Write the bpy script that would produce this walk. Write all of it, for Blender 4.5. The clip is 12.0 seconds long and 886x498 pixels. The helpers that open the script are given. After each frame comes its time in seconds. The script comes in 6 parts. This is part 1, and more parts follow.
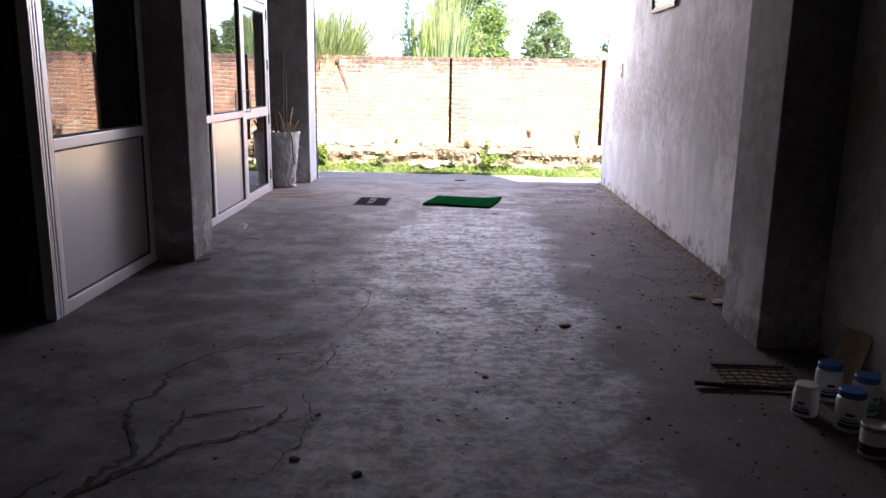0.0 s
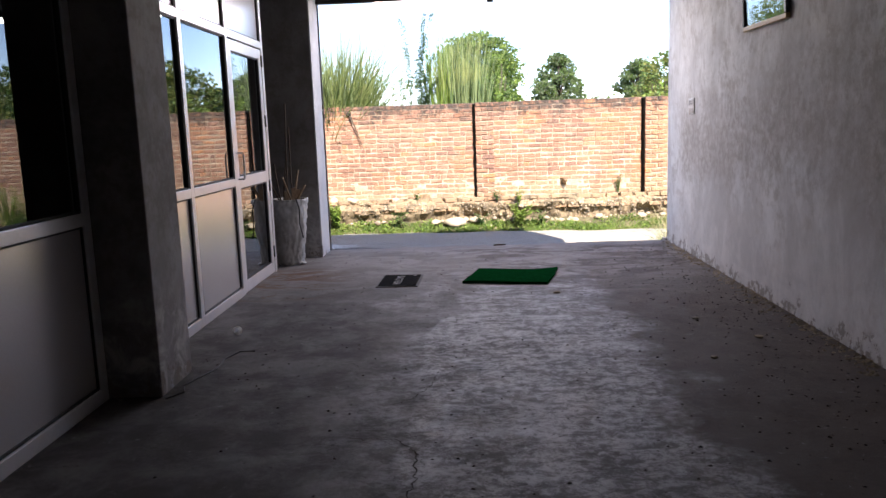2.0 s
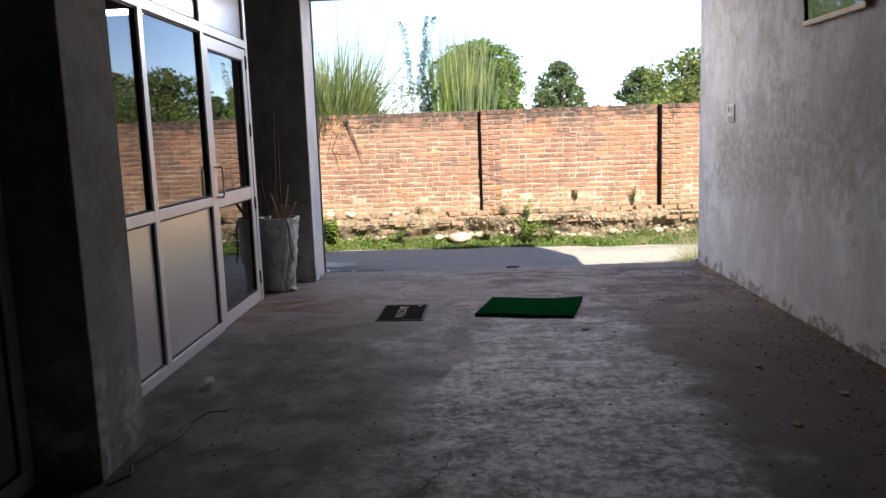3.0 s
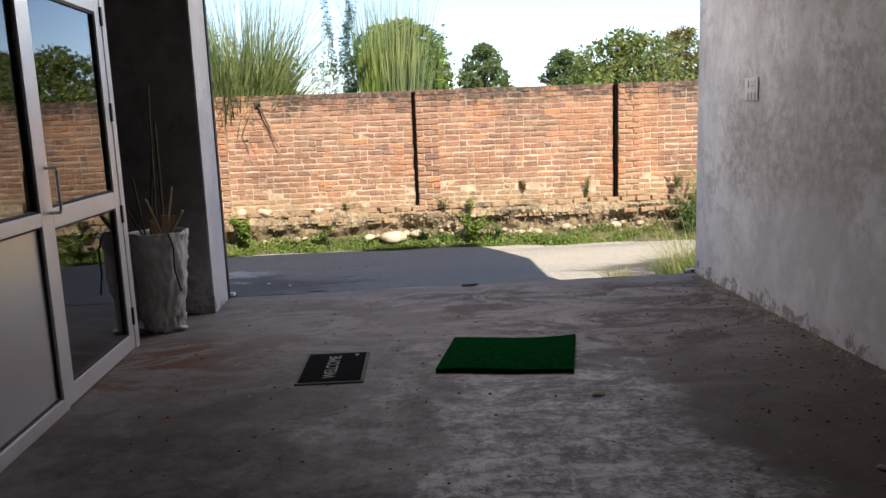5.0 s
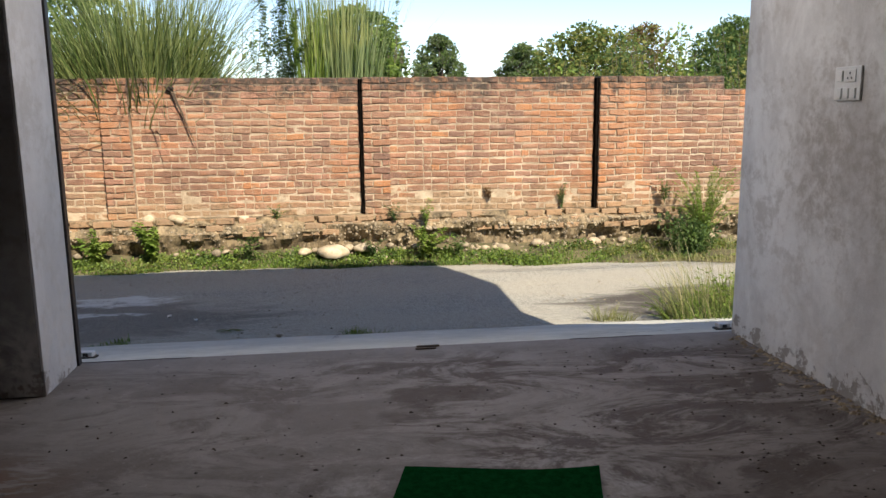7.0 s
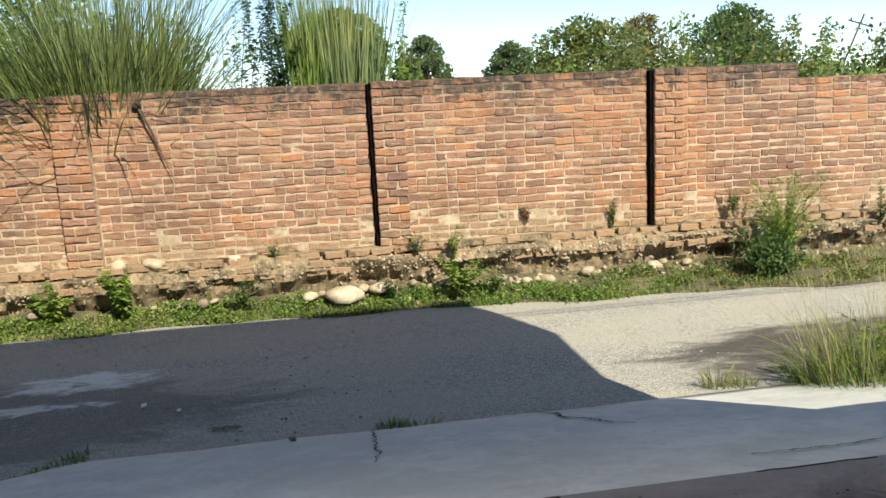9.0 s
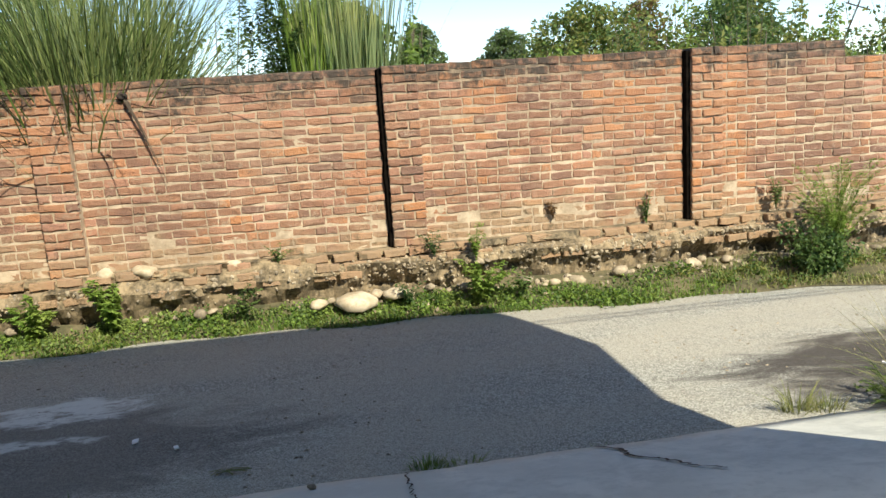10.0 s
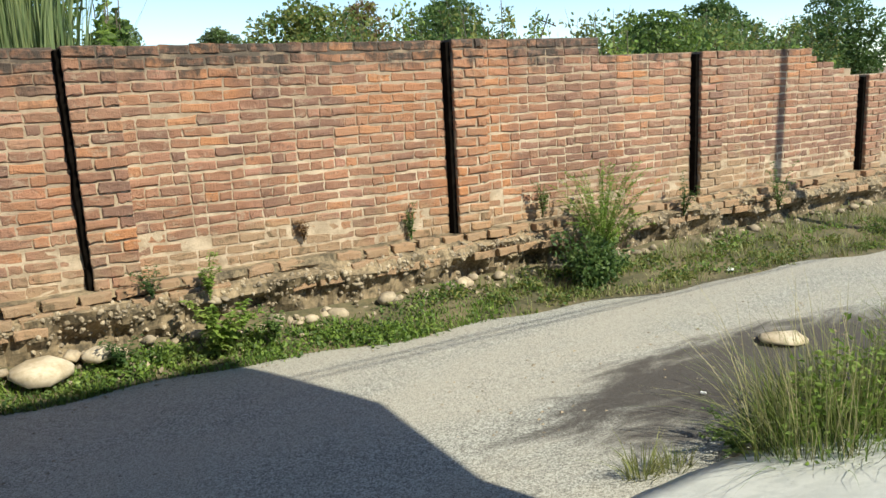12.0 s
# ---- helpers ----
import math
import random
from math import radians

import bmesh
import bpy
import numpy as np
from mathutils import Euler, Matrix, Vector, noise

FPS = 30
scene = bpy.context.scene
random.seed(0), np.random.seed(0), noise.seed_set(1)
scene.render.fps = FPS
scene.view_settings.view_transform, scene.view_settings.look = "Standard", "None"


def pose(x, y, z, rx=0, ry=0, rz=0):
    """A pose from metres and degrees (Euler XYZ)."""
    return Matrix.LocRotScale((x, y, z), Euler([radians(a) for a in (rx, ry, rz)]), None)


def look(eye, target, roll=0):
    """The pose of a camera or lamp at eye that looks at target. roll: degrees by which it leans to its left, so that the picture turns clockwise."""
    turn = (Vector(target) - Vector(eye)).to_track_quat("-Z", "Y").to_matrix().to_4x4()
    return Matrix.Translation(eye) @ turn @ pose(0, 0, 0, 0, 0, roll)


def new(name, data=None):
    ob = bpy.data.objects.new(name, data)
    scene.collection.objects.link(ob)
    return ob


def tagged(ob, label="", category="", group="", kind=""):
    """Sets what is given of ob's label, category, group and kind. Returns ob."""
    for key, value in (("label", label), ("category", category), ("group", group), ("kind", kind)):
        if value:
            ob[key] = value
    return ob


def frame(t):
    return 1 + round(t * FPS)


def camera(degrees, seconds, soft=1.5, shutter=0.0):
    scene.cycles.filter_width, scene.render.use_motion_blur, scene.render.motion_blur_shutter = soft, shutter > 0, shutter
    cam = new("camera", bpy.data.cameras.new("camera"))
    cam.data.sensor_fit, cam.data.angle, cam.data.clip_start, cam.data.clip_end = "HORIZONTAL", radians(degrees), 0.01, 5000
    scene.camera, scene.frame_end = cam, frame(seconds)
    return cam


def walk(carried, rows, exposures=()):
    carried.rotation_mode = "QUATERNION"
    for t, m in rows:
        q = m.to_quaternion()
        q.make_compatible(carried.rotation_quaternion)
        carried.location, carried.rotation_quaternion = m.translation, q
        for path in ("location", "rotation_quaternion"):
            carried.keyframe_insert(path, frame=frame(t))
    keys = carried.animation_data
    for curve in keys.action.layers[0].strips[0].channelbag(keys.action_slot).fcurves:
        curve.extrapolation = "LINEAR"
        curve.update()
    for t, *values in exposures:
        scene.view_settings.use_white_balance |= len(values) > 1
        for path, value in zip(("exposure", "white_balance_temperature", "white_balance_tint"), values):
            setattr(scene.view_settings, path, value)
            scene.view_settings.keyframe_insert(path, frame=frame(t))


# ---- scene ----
cam = camera(59.6, 12.0)
PATH = [
    (0, (0.048, 0.153, 1.358), (0.017, 2.106, 0.928), 0.9),
    (0.5, (-0.04, 0.565, 1.386), (-0.122, 2.526, 1.001), -0.8),
    (1, (-0.135, 1.029, 1.376), (-0.297, 2.997, 1.055), -1.9),
    (1.5, (-0.2, 1.438, 1.37), (-0.336, 3.409, 1.056), -1.9),
    (2, (-0.236, 1.849, 1.365), (-0.307, 3.824, 1.054), -2.0),
    (2.5, (-0.241, 2.293, 1.396), (-0.319, 4.27, 1.101), -2.0),
    (2.7, (-0.274, 2.469, 1.379), (-0.348, 4.447, 1.09), -2.0),
    (4.3, (-0.538, 3.86, 1.395), (-0.483, 5.832, 1.065), -2.2),
    (4.5, (-0.545, 4.019, 1.408), (-0.44, 5.987, 1.068), -2.2),
    (5, (-0.513, 4.468, 1.379), (-0.385, 6.435, 1.043), -2.2),
    (5.5, (-0.528, 4.895, 1.386), (-0.407, 6.864, 1.058), -1.1),
    (6, (-0.475, 5.372, 1.385), (-0.305, 7.335, 1.042), -1.0),
    (6.5, (-0.369, 5.853, 1.384), (-0.152, 7.809, 1.029), -0.5),
    (6.7, (-0.357, 6.031, 1.379), (-0.117, 7.985, 1.022), -0.4),
    (8.3, (-0.506, 7.471, 1.483), (-0.212, 9.417, 1.129), -1.4),
    (8.5, (-0.524, 7.607, 1.481), (-0.211, 9.549, 1.121), -1.8),
    (9, (-0.599, 8.084, 1.462), (-0.316, 10.032, 1.109), -3.0),
    (9.5, (-0.713, 8.491, 1.453), (-0.46, 10.444, 1.104), -3.4),
    (10, (-0.731, 8.856, 1.448), (-0.436, 10.797, 1.069), -3.8),
    (10.5, (-0.712, 9.281, 1.464), (-0.422, 11.217, 1.058), -4.2),
    (11, (-0.682, 9.589, 1.428), (-0.252, 11.495, 0.999), -3.3),
    (11.5, (-0.609, 9.905, 1.41), (0.088, 11.728, 0.971), -2.6),
    (12, (-0.53, 10.256, 1.375), (0.425, 11.965, 0.968), -3.0),
]
EXPOSURES = [(0, 3.0, 6300, 22), (0.5, 2.65, 6350, 22), (1.0, 2.3, 6400, 21), (2.0, 1.95, 6480, 18), (2.5, 1.72, 6520, 16), (4.5, 1.27, 6800, 14), (5.5, 1.09, 6950, 13), (6.5, 0.94, 7100, 12), (8.5, 0.9, 7000, 6), (10.5, 0.90, 6800, 3), (12, 0.70, 6650, 2)]
walk(cam, [(t, look(eye, target, roll)) for t, eye, target, roll in PATH], EXPOSURES)

# ---- light: open sky and one sun, from behind the building and to its right ----
SUN_ELEVATION, SUN_AZIMUTH = 45.0, 22.0
world = bpy.data.worlds.new("sky")
scene.world = world
world.use_nodes = True
wn, wl = world.node_tree.nodes, world.node_tree.links
sky = wn.new("ShaderNodeTexSky")
sky.sky_type = "NISHITA"
sky.sun_disc = False
sky.sun_elevation, sky.sun_rotation = radians(SUN_ELEVATION), radians(180 - SUN_AZIMUTH)
sky.altitude = 1800.0
sky.air_density, sky.dust_density, sky.ozone_density = 0.85, 0.16, 1.0
wl.new(sky.outputs["Color"], wn["Background"].inputs["Color"])
wn["Background"].inputs["Strength"].default_value = 0.130
sun = new("sun", bpy.data.lights.new("sun", "SUN"))
sun.data.energy, sun.data.angle, sun.data.color = 4.4, radians(0.5), (1.0, 0.93, 0.82)
ce = math.cos(radians(SUN_ELEVATION))
sun_to = Vector((math.sin(radians(SUN_AZIMUTH)) * ce, -math.cos(radians(SUN_AZIMUTH)) * ce, math.sin(radians(SUN_ELEVATION))))
sun.matrix_world = look(sun_to * 40, (0, 0, 0))

# added fill lamp, out of view under the wide doorway's head, as extra sky light
head = new("doorway_fill", bpy.data.lights.new("doorway_fill", "AREA"))
head.data.shape, head.data.size, head.data.size_y = "RECTANGLE", 2.5, 0.2
head.data.energy, head.data.color = 44.0, (1.0, 0.92, 0.88)
head.matrix_world = look((0.03, 10.68, 2.79), (0.03, 5.5, 0.55))

# ---- materials ----
def node_kit(name):
    m = bpy.data.materials.new(name)
    m.use_nodes = True
    nt = m.node_tree
    return m, nt.nodes, nt.links, nt.nodes["Principled BSDF"]


def put(links, socket, value):
    if hasattr(value, "is_output"):
        links.new(value, socket)
    else:
        socket.default_value = value


def where(nodes):
    return nodes.new("ShaderNodeNewGeometry").outputs["Position"]


def stretch(nodes, links, vec, sx, sy, sz):
    n = nodes.new("ShaderNodeMapping")
    n.inputs["Scale"].default_value = (sx, sy, sz)
    links.new(vec, n.inputs["Vector"])
    return n.outputs["Vector"]


def grain(nodes, links, vec, scale, detail=6.0, rough=0.6, warp=0.0):
    n = nodes.new("ShaderNodeTexNoise")
    n.inputs["Scale"].default_value, n.inputs["Detail"].default_value = scale, detail
    n.inputs["Roughness"].default_value, n.inputs["Distortion"].default_value = rough, warp
    links.new(vec, n.inputs["Vector"])
    return n.outputs["Fac"]


def ramp(nodes, links, fac, lo, hi, a=0.0, b=1.0):
    n = nodes.new("ShaderNodeMapRange")
    n.interpolation_type = "SMOOTHSTEP"
    put(links, n.inputs["Value"], fac)
    for key, v in (("From Min", lo), ("From Max", hi), ("To Min", a), ("To Max", b)):
        n.inputs[key].default_value = v
    return n.outputs["Result"]


def calc(nodes, links, op, a, b=0.0):
    n = nodes.new("ShaderNodeMath")
    n.operation = op
    put(links, n.inputs[0], a)
    put(links, n.inputs[1], b)
    return n.outputs[0]


def times_of(nodes, links, a, b):
    return calc(nodes, links, "MULTIPLY", a, b)


def blend(nodes, links, fac, a, b, mode="MIX"):
    n = nodes.new("ShaderNodeMix")
    n.data_type, n.blend_type = "RGBA", mode
    put(links, n.inputs[0], fac)
    for sock, v in ((n.inputs[6], a), (n.inputs[7], b)):
        put(links, sock, (*v, 1.0) if isinstance(v, tuple) and len(v) == 3 else v)
    return n.outputs[2]


def relief(nodes, links, bsdf, height, strength, distance=0.01):
    n = nodes.new("ShaderNodeBump")
    n.inputs["Strength"].default_value, n.inputs["Distance"].default_value = strength, distance
    links.new(height, n.inputs["Height"])
    links.new(n.outputs["Normal"], bsdf.inputs["Normal"])


def axis(nodes, links, vec):
    n = nodes.new("ShaderNodeSeparateXYZ")
    links.new(vec, n.inputs[0])
    return n.outputs


def simple(name, a, b, scale=8.0, rough=0.6, metal=0.0, bump=0.2, fine=60.0, spec=0.5):
    """Two colours mingled at two scales, with a fine relief."""
    m, n, l, p = node_kit(name)
    vec = where(n)
    big, small = grain(n, l, vec, scale), grain(n, l, vec, fine, 4)
    mixed = calc(n, l, "ADD", calc(n, l, "MULTIPLY", big, 0.65), calc(n, l, "MULTIPLY", small, 0.35))
    l.new(blend(n, l, ramp(n, l, mixed, 0.35, 0.65), a, b), p.inputs["Base Color"])
    if bump > 0.04:
        l.new(ramp(n, l, big, 0.3, 0.7, max(0.02, rough - 0.1), min(1, rough + 0.1)), p.inputs["Roughness"])
    else:
        p.inputs["Roughness"].default_value = rough
    p.inputs["Metallic"].default_value = metal
    p.inputs["Specular IOR Level"].default_value = spec
    if bump:
        relief(n, l, p, small, bump, 0.004)
    return m


def concrete_floor():
    m, n, l, p = node_kit("worn concrete floor")
    vec = where(n)
    x, y, z = axis(n, l, vec)
    big, mid = grain(n, l, vec, 0.9, 12, 0.7, 0.2), grain(n, l, vec, 3.6, 12, 0.78, 0.25)
    fine, smear = grain(n, l, vec, 38.0, 5, 0.7), grain(n, l, stretch(n, l, vec, 0.85, 1.3, 1.0), 3.0, 15, 0.86, 0.4)
    times, plus, less = (lambda a, b: calc(n, l, "MULTIPLY", a, b)), (lambda a, b: calc(n, l, "ADD", a, b)), (lambda a, b: calc(n, l, "SUBTRACT", a, b))
    cloud = plus(times(big, 0.5), times(mid, 0.5))
    col = blend(n, l, ramp(n, l, cloud, 0.42, 0.60), (0.056, 0.051, 0.048), (0.140, 0.129, 0.123))
    # the strip where feet and wheels have rubbed the cement pale: a scalloped screed edge on one side, a soft one on the other
    scallop = times(less(grain(n, l, stretch(n, l, vec, 1.3, 0.9, 1.0), 1.15, 3, 0.45, 0.2), 0.5), 1.3)
    drift = times(less(grain(n, l, vec, 1.1, 10, 0.68, 0.3), 0.5), 1.5)
    edge = plus(x, scallop)
    left = plus(times(ramp(n, l, edge, -0.53, -0.44), 0.35), times(ramp(n, l, plus(edge, drift), -1.20, -0.15), 0.65))
    strip = times(left, ramp(n, l, plus(x, drift), 0.98, 0.66))
    # fade along the hall: weaker daylight at the back put into the strip's colour
    strip = times(times(strip, ramp(n, l, y, 2.4, 5.4, 0.34, 1.0)), ramp(n, l, y, 9.8, 8.0, 0.15, 1.0))
    flake = ramp(n, l, plus(times(grain(n, l, stretch(n, l, vec, 0.8, 1.5, 1.0), 6.0, 14, 0.84, 0.6), 0.5), times(grain(n, l, vec, 17.0, 10, 0.8, 0.4), 0.5)), 0.42, 0.58)
    pale = times(strip, ramp(n, l, plus(times(flake, 0.40), plus(times(smear, 0.8), times(big, 0.45))), 0.58, 1.12, 0.12, 1.0))
    col = blend(n, l, times(pale, 0.92), col, (0.60, 0.595, 0.615))
    dull = times(strip, ramp(n, l, smear, 0.47, 0.41))
    col = blend(n, l, times(dull, 0.6), col, (0.10, 0.094, 0.096))
    # brown earth trodden in along the right-hand wall
    dirt = times(ramp(n, l, plus(x, drift), 0.55, 1.05), ramp(n, l, mid, 0.30, 0.55, 0.35, 1.0))
    dirt = times(dirt, ramp(n, l, y, 10.7, 9.9))
    col = blend(n, l, times(dirt, 0.92), col, (0.090, 0.065, 0.050))
    # grey cement near the sill with dark, swept scuffs of mud
    scuff = grain(n, l, stretch(n, l, vec, 0.75, 1.7, 1.0), 1.9, 14, 0.78, 1.1)
    col = blend(n, l, times(ramp(n, l, plus(y, drift), 7.4, 9.6), 0.72), col, (0.26, 0.242, 0.232))
    near_sill = times(ramp(n, l, y, 6.6, 9.0), ramp(n, l, y, 10.72, 10.35))
    sided = ramp(n, l, plus(x, drift), -1.6, 0.6, 0.5, 1.0)
    col = blend(n, l, times(times(times(ramp(n, l, scuff, 0.43, 0.55), times(near_sill, ramp(n, l, big, 0.40, 0.52, 0.45, 1.0))), sided), 0.95), col, (0.066, 0.050, 0.041))
    rust = times(ramp(n, l, plus(x, times(scallop, 0.5)), -1.30, -1.85), times(ramp(n, l, y, 7.9, 8.3), ramp(n, l, y, 9.6, 9.2)))
    col = blend(n, l, times(times(rust, ramp(n, l, scuff, 0.47, 0.54)), 0.85), col, (0.12, 0.055, 0.022))
    chips = ramp(n, l, grain(n, l, stretch(n, l, vec, 0.75, 1.9, 1.0), 13.0, 7, 0.7, 0.5), 0.60, 0.67)
    col = blend(n, l, times(times(chips, ramp(n, l, plus(x, drift), -0.4, 0.9, 0.3, 0.9)), 0.75), col, (0.045, 0.036, 0.031))
    chalk = ramp(n, l, grain(n, l, vec, 16.0, 8, 0.75), 0.60, 0.68)
    col = blend(n, l, times(chalk, 0.42), col, (0.40, 0.39, 0.39))
    speck = ramp(n, l, grain(n, l, vec, 24.0, 5, 0.6), 0.63, 0.69)
    col = blend(n, l, times(speck, 0.75), col, (0.05, 0.043, 0.038))
    l.new(col, p.inputs["Base Color"])
    l.new(less(ramp(n, l, mid, 0.3, 0.7, 0.82, 0.60), times(pale, 0.18)), p.inputs["Roughness"])
    p.inputs["Specular IOR Level"].default_value = 0.36
    height = plus(plus(times(mid, 0.8), times(fine, 0.3)), times(flake, 0.12))
    relief(n, l, p, plus(height, times(left, 0.5)), 0.42, 0.012)
    return m


def plaster(name, a, b, stain, damp=True):
    """Bare cement plaster with runs, brown blotches and a flaking damp foot."""
    m, n, l, p = node_kit(name)
    vec = where(n)
    x, y, z = axis(n, l, vec)
    big, mid, fine = grain(n, l, vec, 0.9, 8, 0.62, 0.5), grain(n, l, vec, 4.5, 8, 0.66, 0.6), grain(n, l, vec, 45.0, 5, 0.7)
    runs = grain(n, l, stretch(n, l, vec, 1.6, 1.6, 0.95), 1.7, 10, 0.72, 0.4)
    cloud = calc(n, l, "ADD", calc(n, l, "MULTIPLY", big, 0.4), calc(n, l, "MULTIPLY", runs, 0.6))
    col = blend(n, l, ramp(n, l, cloud, 0.40, 0.60), a, b)
    pock = grain(n, l, vec, 13.0, 9, 0.75)
    blotch = calc(n, l, "MULTIPLY", ramp(n, l, calc(n, l, "ADD", calc(n, l, "MULTIPLY", mid, 0.5), calc(n, l, "MULTIPLY", pock, 0.5)), 0.47, 0.60), ramp(n, l, big, 0.36, 0.52))
    col = blend(n, l, calc(n, l, "MULTIPLY", blotch, 0.5), col, stain)
    height = calc(n, l, "ADD", calc(n, l, "MULTIPLY", mid, 0.6), calc(n, l, "MULTIPLY", fine, 0.3))
    if damp:
        wander = calc(n, l, "ADD", z, calc(n, l, "MULTIPLY", calc(n, l, "SUBTRACT", grain(n, l, vec, 0.8, 9, 0.7, 0.5), 0.5), 1.8))
        band = times_of(n, l, times_of(n, l, ramp(n, l, wander, 0.55, 1.1), ramp(n, l, wander, 2.0, 1.3)), ramp(n, l, y, 10.35, 10.0))
        col = blend(n, l, times_of(n, l, band, ramp(n, l, pock, 0.32, 0.64, 0.25, 0.72)), col, stain)
        edge = calc(n, l, "ADD", z, calc(n, l, "MULTIPLY", calc(n, l, "SUBTRACT", grain(n, l, vec, 3.2, 8, 0.7, 0.5), 0.5), 0.75))
        salt = calc(n, l, "MULTIPLY", ramp(n, l, edge, 0.75, 0.25), ramp(n, l, mid, 0.40, 0.62))
        col = blend(n, l, calc(n, l, "MULTIPLY", salt, 0.55), col, (0.74, 0.715, 0.69))
        flake = calc(n, l, "MULTIPLY", ramp(n, l, edge, 0.09, 0.05), ramp(n, l, grain(n, l, vec, 9.0, 6, 0.7), 0.46, 0.52))
        col = blend(n, l, calc(n, l, "MULTIPLY", flake, 0.7), col, (0.20, 0.165, 0.135))
        height = calc(n, l, "SUBTRACT", height, calc(n, l, "MULTIPLY", flake, 0.9))
    l.new(col, p.inputs["Base Color"])
    p.inputs["Roughness"].default_value = 0.86
    relief(n, l, p, height, 0.45, 0.012)
    return m


def brick_clay(name, single):
    """Old hand-made brick; single: each brick an object of its own, otherwise islands of one mesh."""
    m, n, l, p = node_kit(name)
    vec = where(n)
    x, y, z = axis(n, l, vec)
    chance = n.new("ShaderNodeObjectInfo").outputs["Random"] if single else n.new("ShaderNodeNewGeometry").outputs["Random Per Island"]
    tone = n.new("ShaderNodeValToRGB")
    cr = tone.color_ramp
    cr.elements[0].position, cr.elements[0].color = 0.0, (0.215, 0.122, 0.088, 1)
    cr.elements[1].position, cr.elements[1].color = 1.0, (0.39, 0.215, 0.135, 1)
    for pos, c in ((0.25, (0.285, 0.145, 0.09, 1)), (0.55, (0.325, 0.168, 0.10, 1)), (0.80, (0.39, 0.20, 0.135, 1)), (0.93, (0.45, 0.20, 0.085, 1))):
        cr.elements.new(pos).color = c
    l.new(chance, tone.inputs["Fac"])
    big, mid, fine = grain(n, l, vec, 0.8, 6, 0.6), grain(n, l, vec, 11.0, 6, 0.65), grain(n, l, vec, 70.0, 4, 0.7)
    # kiln-orange and plum-brown stretches of the wall, then mortar dragged over the faces
    col = blend(n, l, ramp(n, l, grain(n, l, vec, 0.55, 5, 0.6), 0.46, 0.60, 0.0, 0.55), tone.outputs["Color"], (0.45, 0.19, 0.075))
    col = blend(n, l, ramp(n, l, big, 0.47, 0.62, 0.0, 0.60), col, (0.17, 0.095, 0.07))
    wash = ramp(n, l, grain(n, l, vec, 1.3, 9, 0.7, 0.3), 0.44, 0.68, 0.0, 0.34)
    col = blend(n, l, wash, col, (0.37, 0.25, 0.17))
    smear = ramp(n, l, grain(n, l, stretch(n, l, vec, 0.8, 1.0, 1.3), 10.0, 10, 0.75, 0.5), 0.54, 0.63, 0.0, 0.6)
    col = blend(n, l, smear, col, (0.38, 0.285, 0.20))
    col = blend(n, l, ramp(n, l, fine, 0.55, 0.75, 0.0, 0.55), col, (0.12, 0.07, 0.05))
    col = blend(n, l, ramp(n, l, grain(n, l, vec, 5.0, 10, 0.78, 0.4), 0.56, 0.66, 0.0, 0.7), col, (0.12, 0.078, 0.06))
    # lichen and soot in runs under the coping, mud and salt splashed at the foot
    runs = grain(n, l, stretch(n, l, vec, 1.0, 1.0, 0.45), 2.6, 10, 0.74, 0.4)
    top = times_of(n, l, ramp(n, l, calc(n, l, "ADD", z, calc(n, l, "MULTIPLY", calc(n, l, "SUBTRACT", runs, 0.5), 1.5)), 1.48, 1.74), ramp(n, l, mid, 0.38, 0.56, 0.35, 0.95))
    col = blend(n, l, top, col, (0.055, 0.045, 0.037))
    foot = ramp(n, l, calc(n, l, "ADD", z, calc(n, l, "MULTIPLY", calc(n, l, "SUBTRACT", grain(n, l, vec, 1.5, 9, 0.68, 0.4), 0.5), 1.7)), 0.50, 0.08)
    col = blend(n, l, calc(n, l, "MULTIPLY", foot, 0.66), col, (0.35, 0.255, 0.15))
    grime = times_of(n, l, foot, ramp(n, l, grain(n, l, vec, 6.5, 9, 0.75), 0.53, 0.63))
    col = blend(n, l, calc(n, l, "MULTIPLY", grime, 0.7), col, (0.085, 0.068, 0.036))
    l.new(col, p.inputs["Base Color"])
    p.inputs["Roughness"].default_value = 0.92
    relief(n, l, p, calc(n, l, "ADD", mid, calc(n, l, "MULTIPLY", fine, 0.5)), 1.0, 0.018)
    return m


